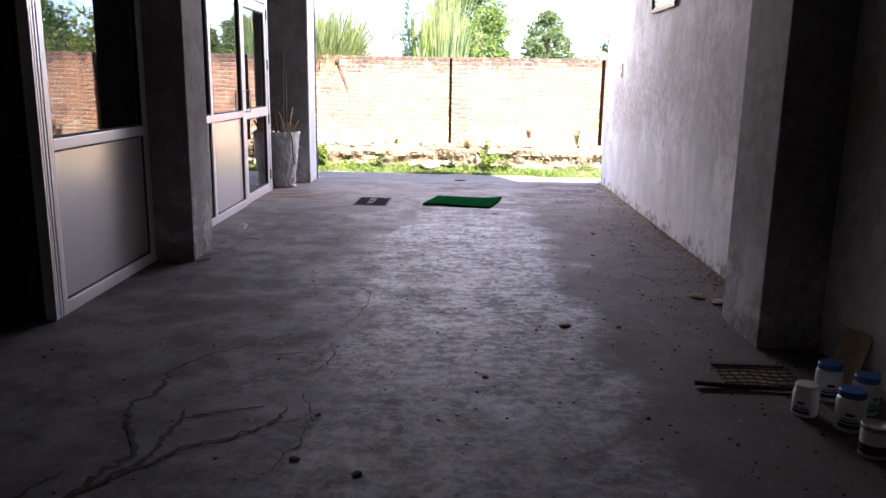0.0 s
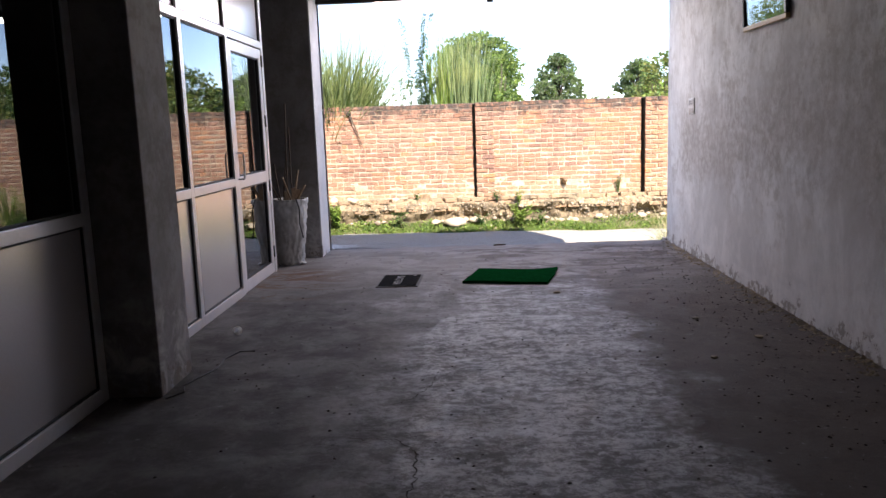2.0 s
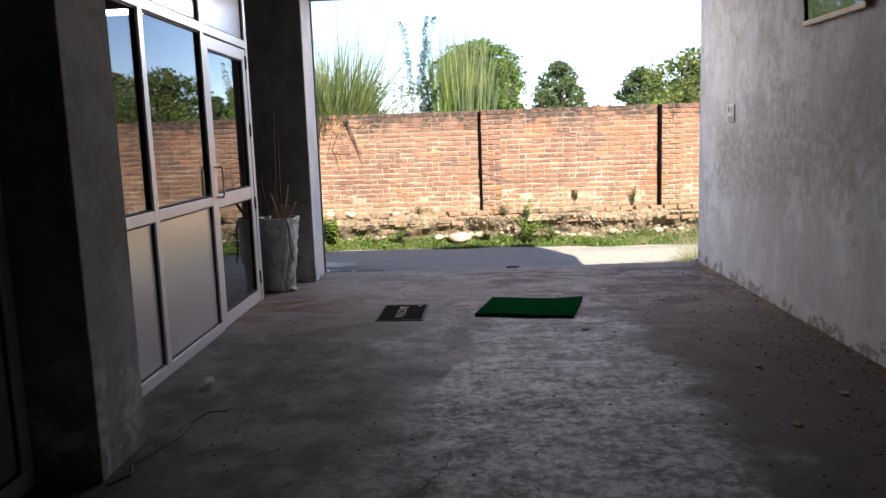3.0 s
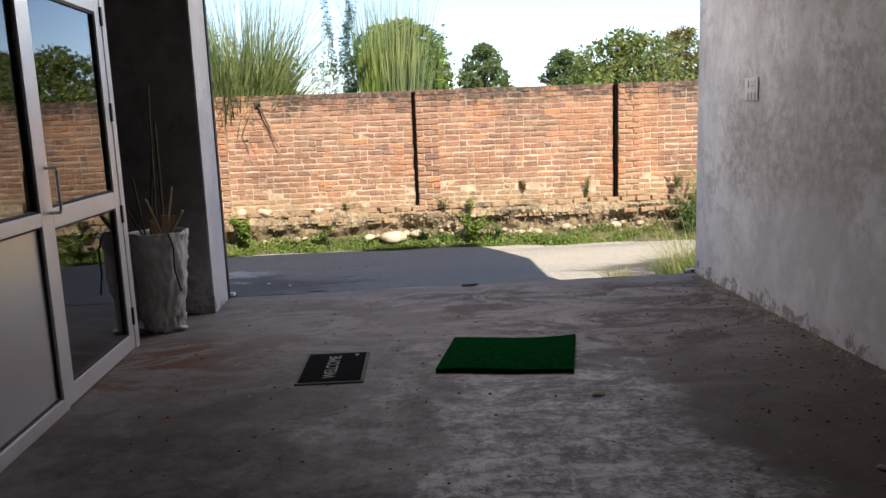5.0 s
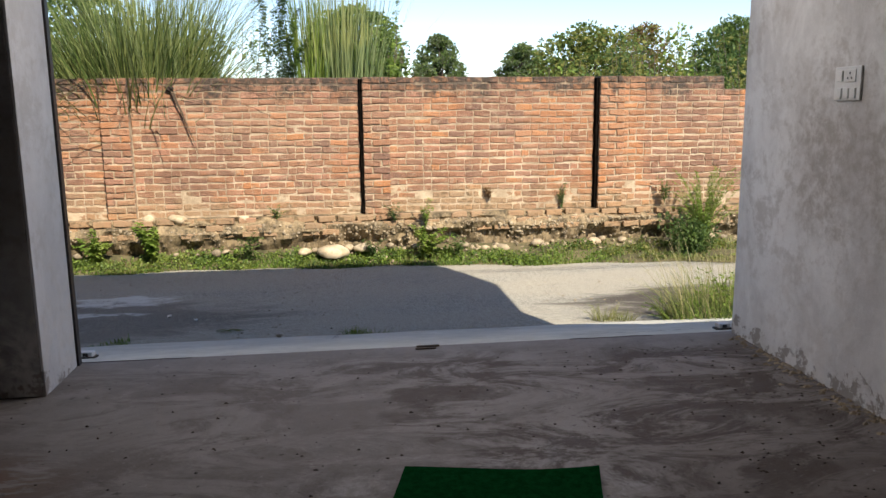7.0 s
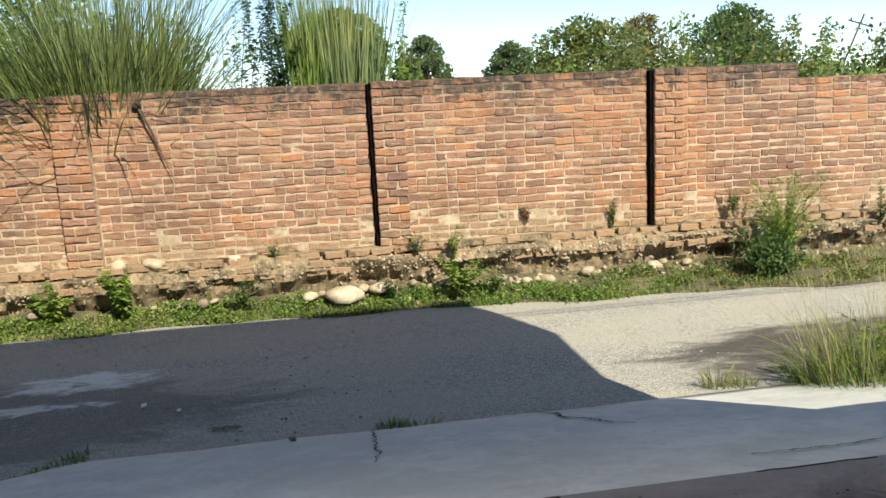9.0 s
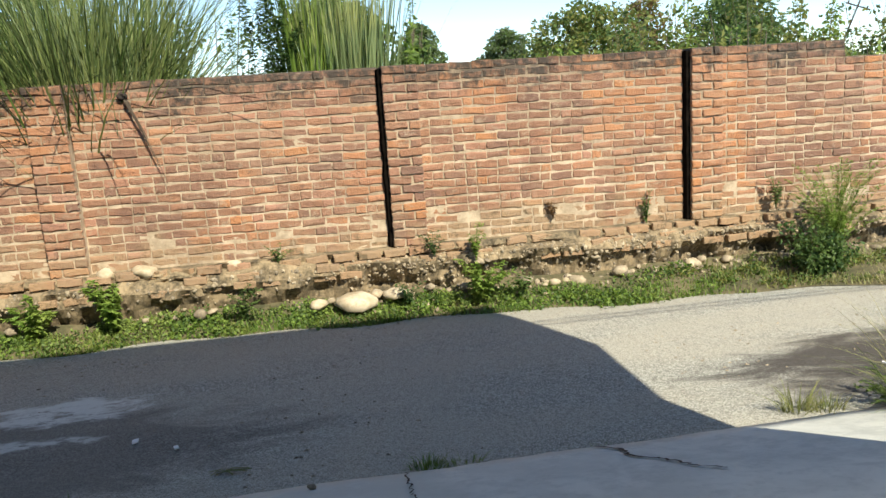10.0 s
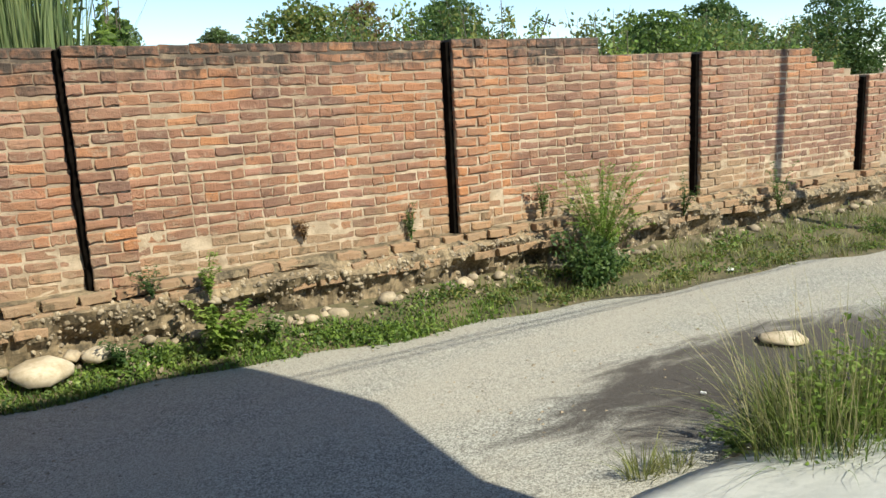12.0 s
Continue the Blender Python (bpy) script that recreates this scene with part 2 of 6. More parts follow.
def asphalt():
    m, n, l, p = node_kit("dusty asphalt")
    vec = where(n)
    x, y, z = axis(n, l, vec)
    big, mid = grain(n, l, stretch(n, l, vec, 0.35, 1.0, 1.0), 1.3, 7, 0.6, 0.4), grain(n, l, vec, 6.0, 7, 0.65)
    stones = n.new("ShaderNodeTexVoronoi")
    stones.inputs["Scale"].default_value = 105.0
    l.new(vec, stones.inputs["Vector"])
    cell = axis(n, l, stones.outputs["Color"])[0]
    chip = blend(n, l, ramp(n, l, cell, 0.0, 1.0), (0.09, 0.094, 0.084), (0.48, 0.485, 0.435))
    dusty = blend(n, l, ramp(n, l, big, 0.32, 0.62, 0.18, 0.70), chip, (0.39, 0.358, 0.29))
    grit = grain(n, l, vec, 130.0, 2, 0.6)
    dusty = blend(n, l, ramp(n, l, grit, 0.54, 0.66, 0.0, 0.75), dusty, (0.052, 0.05, 0.047))
    dusty = blend(n, l, ramp(n, l, grit, 0.42, 0.32, 0.0, 0.65), dusty, (0.56, 0.53, 0.46))
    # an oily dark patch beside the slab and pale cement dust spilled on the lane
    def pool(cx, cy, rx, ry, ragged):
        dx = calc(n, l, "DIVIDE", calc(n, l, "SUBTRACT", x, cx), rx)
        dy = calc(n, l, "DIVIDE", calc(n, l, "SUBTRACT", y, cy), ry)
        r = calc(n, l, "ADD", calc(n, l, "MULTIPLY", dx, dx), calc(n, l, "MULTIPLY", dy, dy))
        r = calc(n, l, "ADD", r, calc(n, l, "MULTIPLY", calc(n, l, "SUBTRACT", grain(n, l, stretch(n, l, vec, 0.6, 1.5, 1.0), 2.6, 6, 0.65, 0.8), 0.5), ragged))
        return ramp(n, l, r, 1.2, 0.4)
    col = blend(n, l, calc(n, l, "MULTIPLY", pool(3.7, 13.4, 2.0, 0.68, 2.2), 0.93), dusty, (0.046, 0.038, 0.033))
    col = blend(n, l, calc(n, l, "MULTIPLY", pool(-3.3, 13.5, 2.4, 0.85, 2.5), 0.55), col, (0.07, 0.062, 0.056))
    col = blend(n, l, calc(n, l, "MULTIPLY", calc(n, l, "MULTIPLY", pool(-2.55, 14.25, 0.55, 0.22, 5.0), ramp(n, l, grain(n, l, stretch(n, l, vec, 0.6, 1.6, 1.0), 9.0, 7, 0.7), 0.36, 0.52)), 0.85), col, (0.66, 0.67, 0.62))
    col = blend(n, l, calc(n, l, "MULTIPLY", calc(n, l, "MULTIPLY", pool(-2.85, 13.72, 0.60, 0.11, 5.0), ramp(n, l, grain(n, l, stretch(n, l, vec, 0.6, 1.6, 1.0), 9.0, 7, 0.7), 0.36, 0.52)), 0.8), col, (0.60, 0.61, 0.565))
    l.new(col, p.inputs["Base Color"])
    p.inputs["Roughness"].default_value = 0.88
    relief(n, l, p, calc(n, l, "SUBTRACT", calc(n, l, "MULTIPLY", mid, 0.5), stones.outputs["Distance"]), 0.45, 0.006)
    return m


def leaf_green(name, a, b, c, through_light=0.45):
    """Foliage that lets some light through; each leaf a tone of its own."""
    m, n, l, p = node_kit(name)
    chance = n.new("ShaderNodeNewGeometry").outputs["Random Per Island"]
    patch = grain(n, l, where(n), 1.6, 4)
    col = blend(n, l, chance, a, b)
    col = blend(n, l, ramp(n, l, patch, 0.48, 0.68, 0.0, 0.7), col, c)
    l.new(col, p.inputs["Base Color"])
    p.inputs["Roughness"].default_value = 0.5
    p.inputs["Specular IOR Level"].default_value = 0.35
    tr = n.new("ShaderNodeBsdfTranslucent")
    l.new(col, tr.inputs["Color"])
    mix = n.new("ShaderNodeMixShader")
    mix.inputs[0].default_value = through_light
    l.new(p.outputs[0], mix.inputs[1])
    l.new(tr.outputs[0], mix.inputs[2])
    l.new(mix.outputs[0], n["Material Output"].inputs["Surface"])
    return m


def window_glass(name, tint, boost, base):
    m, n, l, p = node_kit(name)
    n.remove(p)
    clear, gloss, mix = n.new("ShaderNodeBsdfTransparent"), n.new("ShaderNodeBsdfGlossy"), n.new("ShaderNodeMixShader")
    clear.inputs["Color"].default_value = (*tint, 1)
    gloss.inputs["Roughness"].default_value = 0.015
    gloss.inputs["Color"].default_value = (0.92, 0.95, 0.97, 1)
    fres = n.new("ShaderNodeFresnel")
    fres.inputs["IOR"].default_value = 1.55
    fac = calc(n, l, "MINIMUM", calc(n, l, "ADD", calc(n, l, "MULTIPLY", fres.outputs[0], boost), base), 0.95)
    l.new(fac, mix.inputs[0])
    l.new(clear.outputs[0], mix.inputs[1])
    l.new(gloss.outputs[0], mix.inputs[2])
    l.new(mix.outputs[0], n["Material Output"].inputs["Surface"])
    return m


def mortar_mud():
    m, n, l, p = node_kit("sandy mortar")
    vec = where(n)
    x, y, z = axis(n, l, vec)
    mid, fine = grain(n, l, vec, 7.0, 7, 0.65), grain(n, l, vec, 60.0, 4, 0.7)
    col = blend(n, l, ramp(n, l, mid, 0.35, 0.65), (0.36, 0.28, 0.19), (0.55, 0.44, 0.315))
    col = blend(n, l, ramp(n, l, grain(n, l, vec, 1.1, 8, 0.7), 0.48, 0.64, 0.0, 0.5), col, (0.20, 0.135, 0.095))
    # weathered brown in the upper courses, where rain has washed the pale sand out
    aged = ramp(n, l, calc(n, l, "ADD", z, calc(n, l, "MULTIPLY", calc(n, l, "SUBTRACT", grain(n, l, vec, 1.3, 8, 0.7), 0.5), 1.6)), 0.75, 1.35)
    col = blend(n, l, calc(n, l, "MULTIPLY", aged, 0.30), col, (0.23, 0.155, 0.105))
    top = ramp(n, l, calc(n, l, "ADD", z, calc(n, l, "MULTIPLY", calc(n, l, "SUBTRACT", mid, 0.5), 1.1)), 1.5, 1.76)
    col = blend(n, l, calc(n, l, "MULTIPLY", top, 0.85), col, (0.06, 0.05, 0.042))
    l.new(col, p.inputs["Base Color"])
    p.inputs["Roughness"].default_value = 0.95
    relief(n, l, p, calc(n, l, "ADD", mid, calc(n, l, "MULTIPLY", fine, 0.6)), 0.8, 0.012)
    return m


FLOOR = concrete_floor()
PLASTER = plaster("grey cement plaster", (0.55, 0.535, 0.52), (0.77, 0.76, 0.745), (0.34, 0.30, 0.258))
# dark recess paint, with the recess's lack of light put into the colour
DARK_WALL = plaster("shade-dark painted plaster", (0.035, 0.035, 0.038), (0.06, 0.06, 0.065), (0.03, 0.028, 0.025))
# darker copy of the wall plaster; shade on the pillars is put into it
PILLAR = plaster("shade-dulled pillar plaster", (0.20, 0.19, 0.183), (0.32, 0.31, 0.30), (0.16, 0.14, 0.12))
PLASTER_PLAIN = plaster("plain cement plaster", (0.17, 0.165, 0.16), (0.26, 0.255, 0.25), (0.14, 0.13, 0.12), damp=False)
# bluish-white tone that carries the daylight falling on the jamb
JAMB_PALE = plaster("daylight-pale plaster", (0.54, 0.55, 0.57), (0.66, 0.67, 0.69), (0.42, 0.41, 0.40), damp=True)
APRON = plaster("smooth cement slab", (0.48, 0.485, 0.445), (0.60, 0.60, 0.55), (0.38, 0.39, 0.36), damp=False)
CRACK = simple("dirt in a crack", (0.018, 0.014, 0.011), (0.05, 0.035, 0.025), 14, 0.95)
ASPHALT = asphalt()
EARTH = simple("dry earth", (0.16, 0.12, 0.075), (0.30, 0.235, 0.155), 2.5, 0.95, 0, 0.8, 24.0)
VERGE = simple("verge soil", (0.055, 0.055, 0.024), (0.16, 0.13, 0.07), 3.5, 0.95, 0, 0.8, 24.0)
MORTAR = mortar_mud()
BRICK_ONE, BRICK_MANY = brick_clay("weathered brick", True), brick_clay("weathered brickwork", False)
JOINT_SHADE = simple("black joint shade", (0.006, 0.005, 0.004), (0.014, 0.011, 0.009), 14, 1.0, spec=0.0)
FOOTING = simple("crumbling footing", (0.055, 0.044, 0.026), (0.33, 0.25, 0.15), 7.0, 0.95, 0, 1.0, 38.0)
STONE = simple("river stone", (0.38, 0.30, 0.19), (0.60, 0.51, 0.37), 5.0, 0.8, 0, 0.35, 30.0)
GRAVEL = simple("sandy gravel", (0.24, 0.19, 0.125), (0.46, 0.375, 0.26), 7.0, 0.9, 0, 0.4, 40.0)
STONE_DARK = simple("soiled stone", (0.15, 0.12, 0.085), (0.36, 0.295, 0.205), 6.0, 0.9, 0, 0.5, 30.0)
ALU = simple("anodised aluminium", (0.74, 0.74, 0.75), (0.82, 0.82, 0.83), 3.0, 0.40, 0.5, 0.03)
GASKET = simple("black rubber gasket", (0.012, 0.012, 0.013), (0.02, 0.02, 0.02), 10, 0.6, 0, 0)
PANEL = simple("silver laminate panel", (0.72, 0.69, 0.695), (0.77, 0.74, 0.745), 1.5, 0.24, 0.55, 0.0)
# dark metal and panel: the side partition's shade is put into both colours
ALU_SHADE = simple("shade-dark anodised aluminium", (0.05, 0.046, 0.042), (0.075, 0.07, 0.064), 3.0, 0.4, 0.4, 0.03)
PANEL_SHADE = simple("shade-dark greenish laminate panel", (0.010, 0.016, 0.013), (0.018, 0.026, 0.021), 1.5, 0.45, 0.0, 0.0)
GLASS = window_glass("tinted window glass", (0.34, 0.36, 0.37), 1.5, 0.03)
PICTURE_GLASS = window_glass("picture glass", (0.9, 0.9, 0.9), 1.6, 0.05)
STEEL_DARK = simple("dark painted steel", (0.035, 0.03, 0.028), (0.07, 0.06, 0.055), 9, 0.5, 0.4, 0.1)
STEEL = simple("brushed steel", (0.45, 0.45, 0.45), (0.6, 0.6, 0.6), 9, 0.35, 0.9, 0.05)
SACK = simple("woven plastic sack", (0.42, 0.42, 0.41), (0.62, 0.62, 0.61), 6, 0.5, 0, 1.0, 26.0)
WOOD = simple("split timber", (0.24, 0.165, 0.10), (0.42, 0.31, 0.20), 9, 0.75, 0, 0.5, 50.0)
WOOD_DARK = simple("dark stick bark", (0.05, 0.035, 0.025), (0.11, 0.08, 0.055), 9, 0.85, 0, 0.5, 50.0)
MAT_GREEN = simple("green coir matting", (0.0012, 0.026, 0.007), (0.003, 0.05, 0.014), 30, 1.0, 0, 1.0, 160.0, 0.0)
MAT_BLACK = simple("black ribbed rubber", (0.006, 0.006, 0.0065), (0.013, 0.013, 0.014), 20, 0.95, 0, 0.6, 150.0, 0.03)
MAT_EDGE = simple("grey mat border", (0.10, 0.10, 0.10), (0.16, 0.16, 0.16), 20, 0.85, 0, 0.5, 120.0, 0.2)
LETTER = simple("pale mat lettering", (0.26, 0.26, 0.255), (0.38, 0.38, 0.37), 20, 0.8, 0, 0.3)
WHITE = simple("white plastic", (0.66, 0.66, 0.64), (0.76, 0.76, 0.74), 8, 0.38, 0, 0.05)
BLUE = simple("blue plastic", (0.02, 0.09, 0.27), (0.035, 0.13, 0.34), 8, 0.4, 0, 0.05)
LABEL_BLUE = simple("dark blue print", (0.015, 0.03, 0.09), (0.03, 0.05, 0.13), 12, 0.5, 0, 0)
LABEL_GREEN = simple("green print", (0.05, 0.25, 0.10), (0.07, 0.3, 0.13), 12, 0.5, 0, 0)
TIN = simple("dull tin", (0.42, 0.40, 0.36), (0.58, 0.56, 0.52), 10, 0.4, 0.7, 0.15)
RUST = simple("rust", (0.035, 0.022, 0.016), (0.085, 0.048, 0.03), 12, 0.9, 0, 0.6)
GILT = simple("gilded wood moulding", (0.30, 0.19, 0.085), (0.44, 0.30, 0.15), 12, 0.5, 0.1, 0.2)
PRINT = simple("faded print", (0.10, 0.10, 0.09), (0.20, 0.20, 0.17), 5, 0.7, 0, 0)
FROST = leaf_green("frosted plastic", (0.7, 0.7, 0.7), (0.78, 0.78, 0.78), (0.74, 0.74, 0.74), 0.6)
PAPER = simple("scrap paper", (0.7, 0.7, 0.68), (0.8, 0.8, 0.78), 14, 0.85, 0, 0.2)
REED = leaf_green("tall reed", (0.05, 0.10, 0.02), (0.33, 0.38, 0.14), (0.12, 0.19, 0.045), 0.3)
# dark copy of the reed green: shade inside the clumps painted into the blades
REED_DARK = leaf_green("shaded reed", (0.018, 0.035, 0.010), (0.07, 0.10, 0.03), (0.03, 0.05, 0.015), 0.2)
REED_BLUE = leaf_green("grey-green reed", (0.08, 0.14, 0.05), (0.32, 0.38, 0.18), (0.40, 0.42, 0.15), 0.3)
GRASS = leaf_green("verge grass", (0.09, 0.17, 0.028), (0.20, 0.29, 0.055), (0.24, 0.26, 0.075), 0.3)
GRASS_DRY = leaf_green("seeding grass", (0.14, 0.19, 0.05), (0.30, 0.31, 0.12), (0.38, 0.34, 0.17), 0.3)
STRAW = leaf_green("pale seed stalks", (0.36, 0.33, 0.17), (0.52, 0.46, 0.27), (0.30, 0.30, 0.13), 0.3)
LEAF_DARK = leaf_green("dark leaves", (0.045, 0.095, 0.03), (0.10, 0.17, 0.05), (0.11, 0.17, 0.055))
LEAF_MID = leaf_green("mid-green leaves", (0.07, 0.13, 0.035), (0.15, 0.22, 0.06), (0.19, 0.26, 0.075))
LEAF_LIGHT = leaf_green("fresh leaves", (0.14, 0.24, 0.04), (0.27, 0.37, 0.08), (0.31, 0.38, 0.10))
LEAF_YELLOW = leaf_green("yellowing leaves", (0.14, 0.17, 0.04), (0.28, 0.28, 0.08), (0.17, 0.20, 0.05))
LEAF_BROWN = leaf_green("dry brown leaves", (0.17, 0.10, 0.045), (0.30, 0.19, 0.09), (0.20, 0.17, 0.06))
# the haze over far trees is mixed into this paler, greyer green
LEAF_FAR = leaf_green("hazed distant foliage", (0.11, 0.155, 0.085), (0.17, 0.21, 0.11), (0.20, 0.24, 0.13))
BARK = simple("grey bark", (0.10, 0.08, 0.06), (0.20, 0.165, 0.13), 12, 0.9, 0, 0.8)


# ---- building blocks ----
def part(name, bm, material, parent=None, label=""):
    me = bpy.data.meshes.new(name)
    bmesh.ops.recalc_face_normals(bm, faces=bm.faces)
    bm.to_mesh(me)
    bm.free()
    me.materials.append(material)
    ob = new(name, me)
    if parent:
        ob.parent = parent
    if label:
        ob["label"] = label
    return ob


def mesh_of(name, verts, faces, material, parent=None, smooth=False):
    me = bpy.data.meshes.new(name)
    me.from_pydata([tuple(v) for v in verts], [], faces)
    me.materials.append(material)
    if smooth:
        me.polygons.foreach_set("use_smooth", [True] * len(me.polygons))
    ob = new(name, me)
    if parent:
        ob.parent = parent
    return ob


def thing(name, x, y, z, label, category, group="", rz=0.0):
    ob = new(name)
    ob.matrix_basis = pose(x, y, z, 0, 0, rz)
    return tagged(ob, label, category, group)


def block(x0, x1, y0, y1, z0, z1, edge=0.0, bm=None):
    own = bm or bmesh.new()
    made = bmesh.ops.create_cube(own, size=1.0)["verts"]
    for v in made:
        v.co = Vector(((x0 + x1) / 2 + v.co.x * (x1 - x0), (y0 + y1) / 2 + v.co.y * (y1 - y0), (z0 + z1) / 2 + v.co.z * (z1 - z0)))
    if edge:
        bmesh.ops.bevel(own, geom=list({e for v in made for e in v.link_edges}), offset=edge, segments=2, affect="EDGES", profile=0.6)
    return own


def rod(points, r, sides=6, bm=None, taper=1.0):
    """A tube along points."""
    own = bm or bmesh.new()
    rings, n = [], len(points)
    for i, p in enumerate(points):
        p = Vector(p)
        d = (Vector(points[min(i + 1, n - 1)]) - Vector(points[max(i - 1, 0)])).normalized()
        a = d.orthogonal().normalized()
        b = d.cross(a)
        rr = r * (1 + (taper - 1) * i / max(1, n - 1))
        rings.append([own.verts.new(p + (a * math.cos(k * math.tau / sides) + b * math.sin(k * math.tau / sides)) * rr) for k in range(sides)])
    for q, w in zip(rings, rings[1:]):
        for k in range(sides):
            own.faces.new((q[k], q[(k + 1) % sides], w[(k + 1) % sides], w[k]))
    own.faces.new(list(reversed(rings[0])))
    own.faces.new(rings[-1])
    return own


def lathe(profile, sides=28, bm=None):
    """A turned body from (radius, height) pairs, closed at both ends."""
    own = bm or bmesh.new()
    rings = [[own.verts.new((r * math.cos(k * math.tau / sides), r * math.sin(k * math.tau / sides), z)) for k in range(sides)] for r, z in profile]
    for q, w in zip(rings, rings[1:]):
        for k in range(sides):
            own.faces.new((q[k], q[(k + 1) % sides], w[(k + 1) % sides], w[k]))
    own.faces.new(list(reversed(rings[0])))
    own.faces.new(rings[-1])
    return own


def smooth(ob):
    ob.data.polygons.foreach_set("use_smooth", [True] * len(ob.data.polygons))
    return ob


def structure(name, bm, material, label, category):
    return tagged(part(name, bm, material), label, category, kind="structure")


# ---- the setting: hall ----
LEFT, RIGHT, FRONT, CEIL = -2.205, 1.96, 10.72, 3.25
structure("floor", block(-5.2, 2.28, -3.2, FRONT, -0.6, 0.0), FLOOR, "worn grey concrete floor with pale rubbed strip and dirt", "floor")
structure("ceiling", block(-5.2, 2.28, -3.2, FRONT, CEIL, CEIL + 0.15), PLASTER_PLAIN, "plain grey plastered ceiling slab", "ceiling")
bm = block(RIGHT, 2.28, 4.58, FRONT - 0.02, 0, CEIL)
for v in bm.verts:
    if v.co.x < 2.1 and v.co.y > 9:
        v.co.x = 2.015
structure("wall_right", block(RIGHT, 2.28, -3.2, 4.575, 0, CEIL), PLASTER, "stained grey cement wall behind the jars", "wall")
structure("wall_right", bm, PLASTER, "stained grey cement wall with flaking damp foot", "wall")
structure("wall_back", block(-5.2, 2.28, -3.4, -3.2, 0, CEIL), PLASTER_PLAIN, "plain grey plastered wall", "wall")
structure("wall_left", block(-5.4, -5.2, -3.4, FRONT, 0, CEIL), PLASTER_PLAIN, "plain grey plastered wall", "wall")
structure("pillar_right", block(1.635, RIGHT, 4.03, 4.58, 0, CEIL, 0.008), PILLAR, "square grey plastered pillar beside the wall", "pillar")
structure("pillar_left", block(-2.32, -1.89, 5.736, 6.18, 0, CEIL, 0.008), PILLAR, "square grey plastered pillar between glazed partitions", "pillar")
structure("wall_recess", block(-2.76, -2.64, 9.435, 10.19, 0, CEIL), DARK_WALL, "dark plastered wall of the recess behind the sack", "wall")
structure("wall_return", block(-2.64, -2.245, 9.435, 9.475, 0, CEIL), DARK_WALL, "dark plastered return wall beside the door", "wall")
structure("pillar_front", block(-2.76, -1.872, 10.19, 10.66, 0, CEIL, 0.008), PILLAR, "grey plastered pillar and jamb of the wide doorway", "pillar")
# added plate on the pillar; its pale colour holds the daylight on this face
structure("jamb_daylight", block(-1.872, -1.858, 10.194, 10.655, 0, 2.82, 0.003), JAMB_PALE, "added bluish-white plate for the daylight on the doorway jamb", "jamb")
structure("wall_front", block(-5.2, -2.76, 10.2, FRONT, 0, CEIL), PLASTER_PLAIN, "plain front wall of the office", "wall")
structure("lintel", block(-1.89, RIGHT, 10.3, FRONT - 0.03, 2.82, CEIL), PLASTER_PLAIN, "plastered beam over the wide doorway", "beam")
for y0, y1 in ((4.22, 5.736), (6.18, 9.435)):
    structure("partition_header", block(-2.3, -2.12, y0, y1, 2.9, CEIL), PLASTER_PLAIN, "plastered band above the glazed partition", "beam")
structure("partition_header", block(-5.2, -2.3, 4.22, 4.34, 2.9, CEIL), PLASTER_PLAIN, "plastered band above the glazed partition", "beam")

# unseen outer walls and roof above and beside the doorway, shaped to shade the lane
structure("parapet", block(-12.0, 2.28, 10.40, FRONT, CEIL + 0.15, 4.92), PLASTER_PLAIN, "plastered parapet wall of the building", "parapet")
bm = block(2.28, 2.74, 8.0, FRONT, 2.95, 4.92)
for v in bm.verts:
    if v.co.z < 3 and v.co.x > 2.5:
        v.co.z = 3.42
structure("roof_overhang", bm, PLASTER_PLAIN, "plastered overhang at the corner of the roof", "overhang")
structure("wall_outer", block(-12.0, -5.4, 10.4, FRONT, -0.6, CEIL + 0.15), PLASTER_PLAIN, "plain front wall of the building", "wall")
# low wall out of view, added only to shade the slab's right side
structure("shade_wall", block(2.30, 9.0, 10.45, 10.66, -0.55, 0.88), PLASTER_PLAIN, "unseen low plastered wall added to shade the slab", "wall")


# ---- the setting: outside ----
def ground_sheet():
    verts, faces = [], []
    steps = [-1500, -400, -120, -60, -30, -12, 12, 30, 60, 120, 400, 1500]
    for yy in steps:
        for xx in steps:
            verts.append((xx, yy, -0.56))
    k = len(steps)
    for j in range(k - 1):
        for i in range(k - 1):
            faces.append((j * k + i, j * k + i + 1, (j + 1) * k + i + 1, (j + 1) * k + i))
    return verts, faces


tagged(mesh_of("ground", *ground_sheet(), EARTH), "dry earth ground reaching to the horizon", "ground", kind="structure")


def road_far(x):
    """The lane's edge below the brick wall."""
    return 15.85 - 0.11 * max(0.0, x + 1.0) + 0.05 * math.sin(x * 2.3) + 0.04 * math.sin(x * 5.1 + 1)


def slab_edge(x):
    """The ragged outer edge of the cement slab."""
    y = 12.65 + 0.05 * noise.noise((x * 1.7, 3.1, 0)) + 0.03 * noise.noise((x * 7.0, 1.1, 0))
    if x > 2.2:
        y -= 0.60 * ((x - 2.2) / 0.95) ** 2
    if x < -2.1:
        y -= 1.4 * (-2.1 - x) ** 1.4
    return y


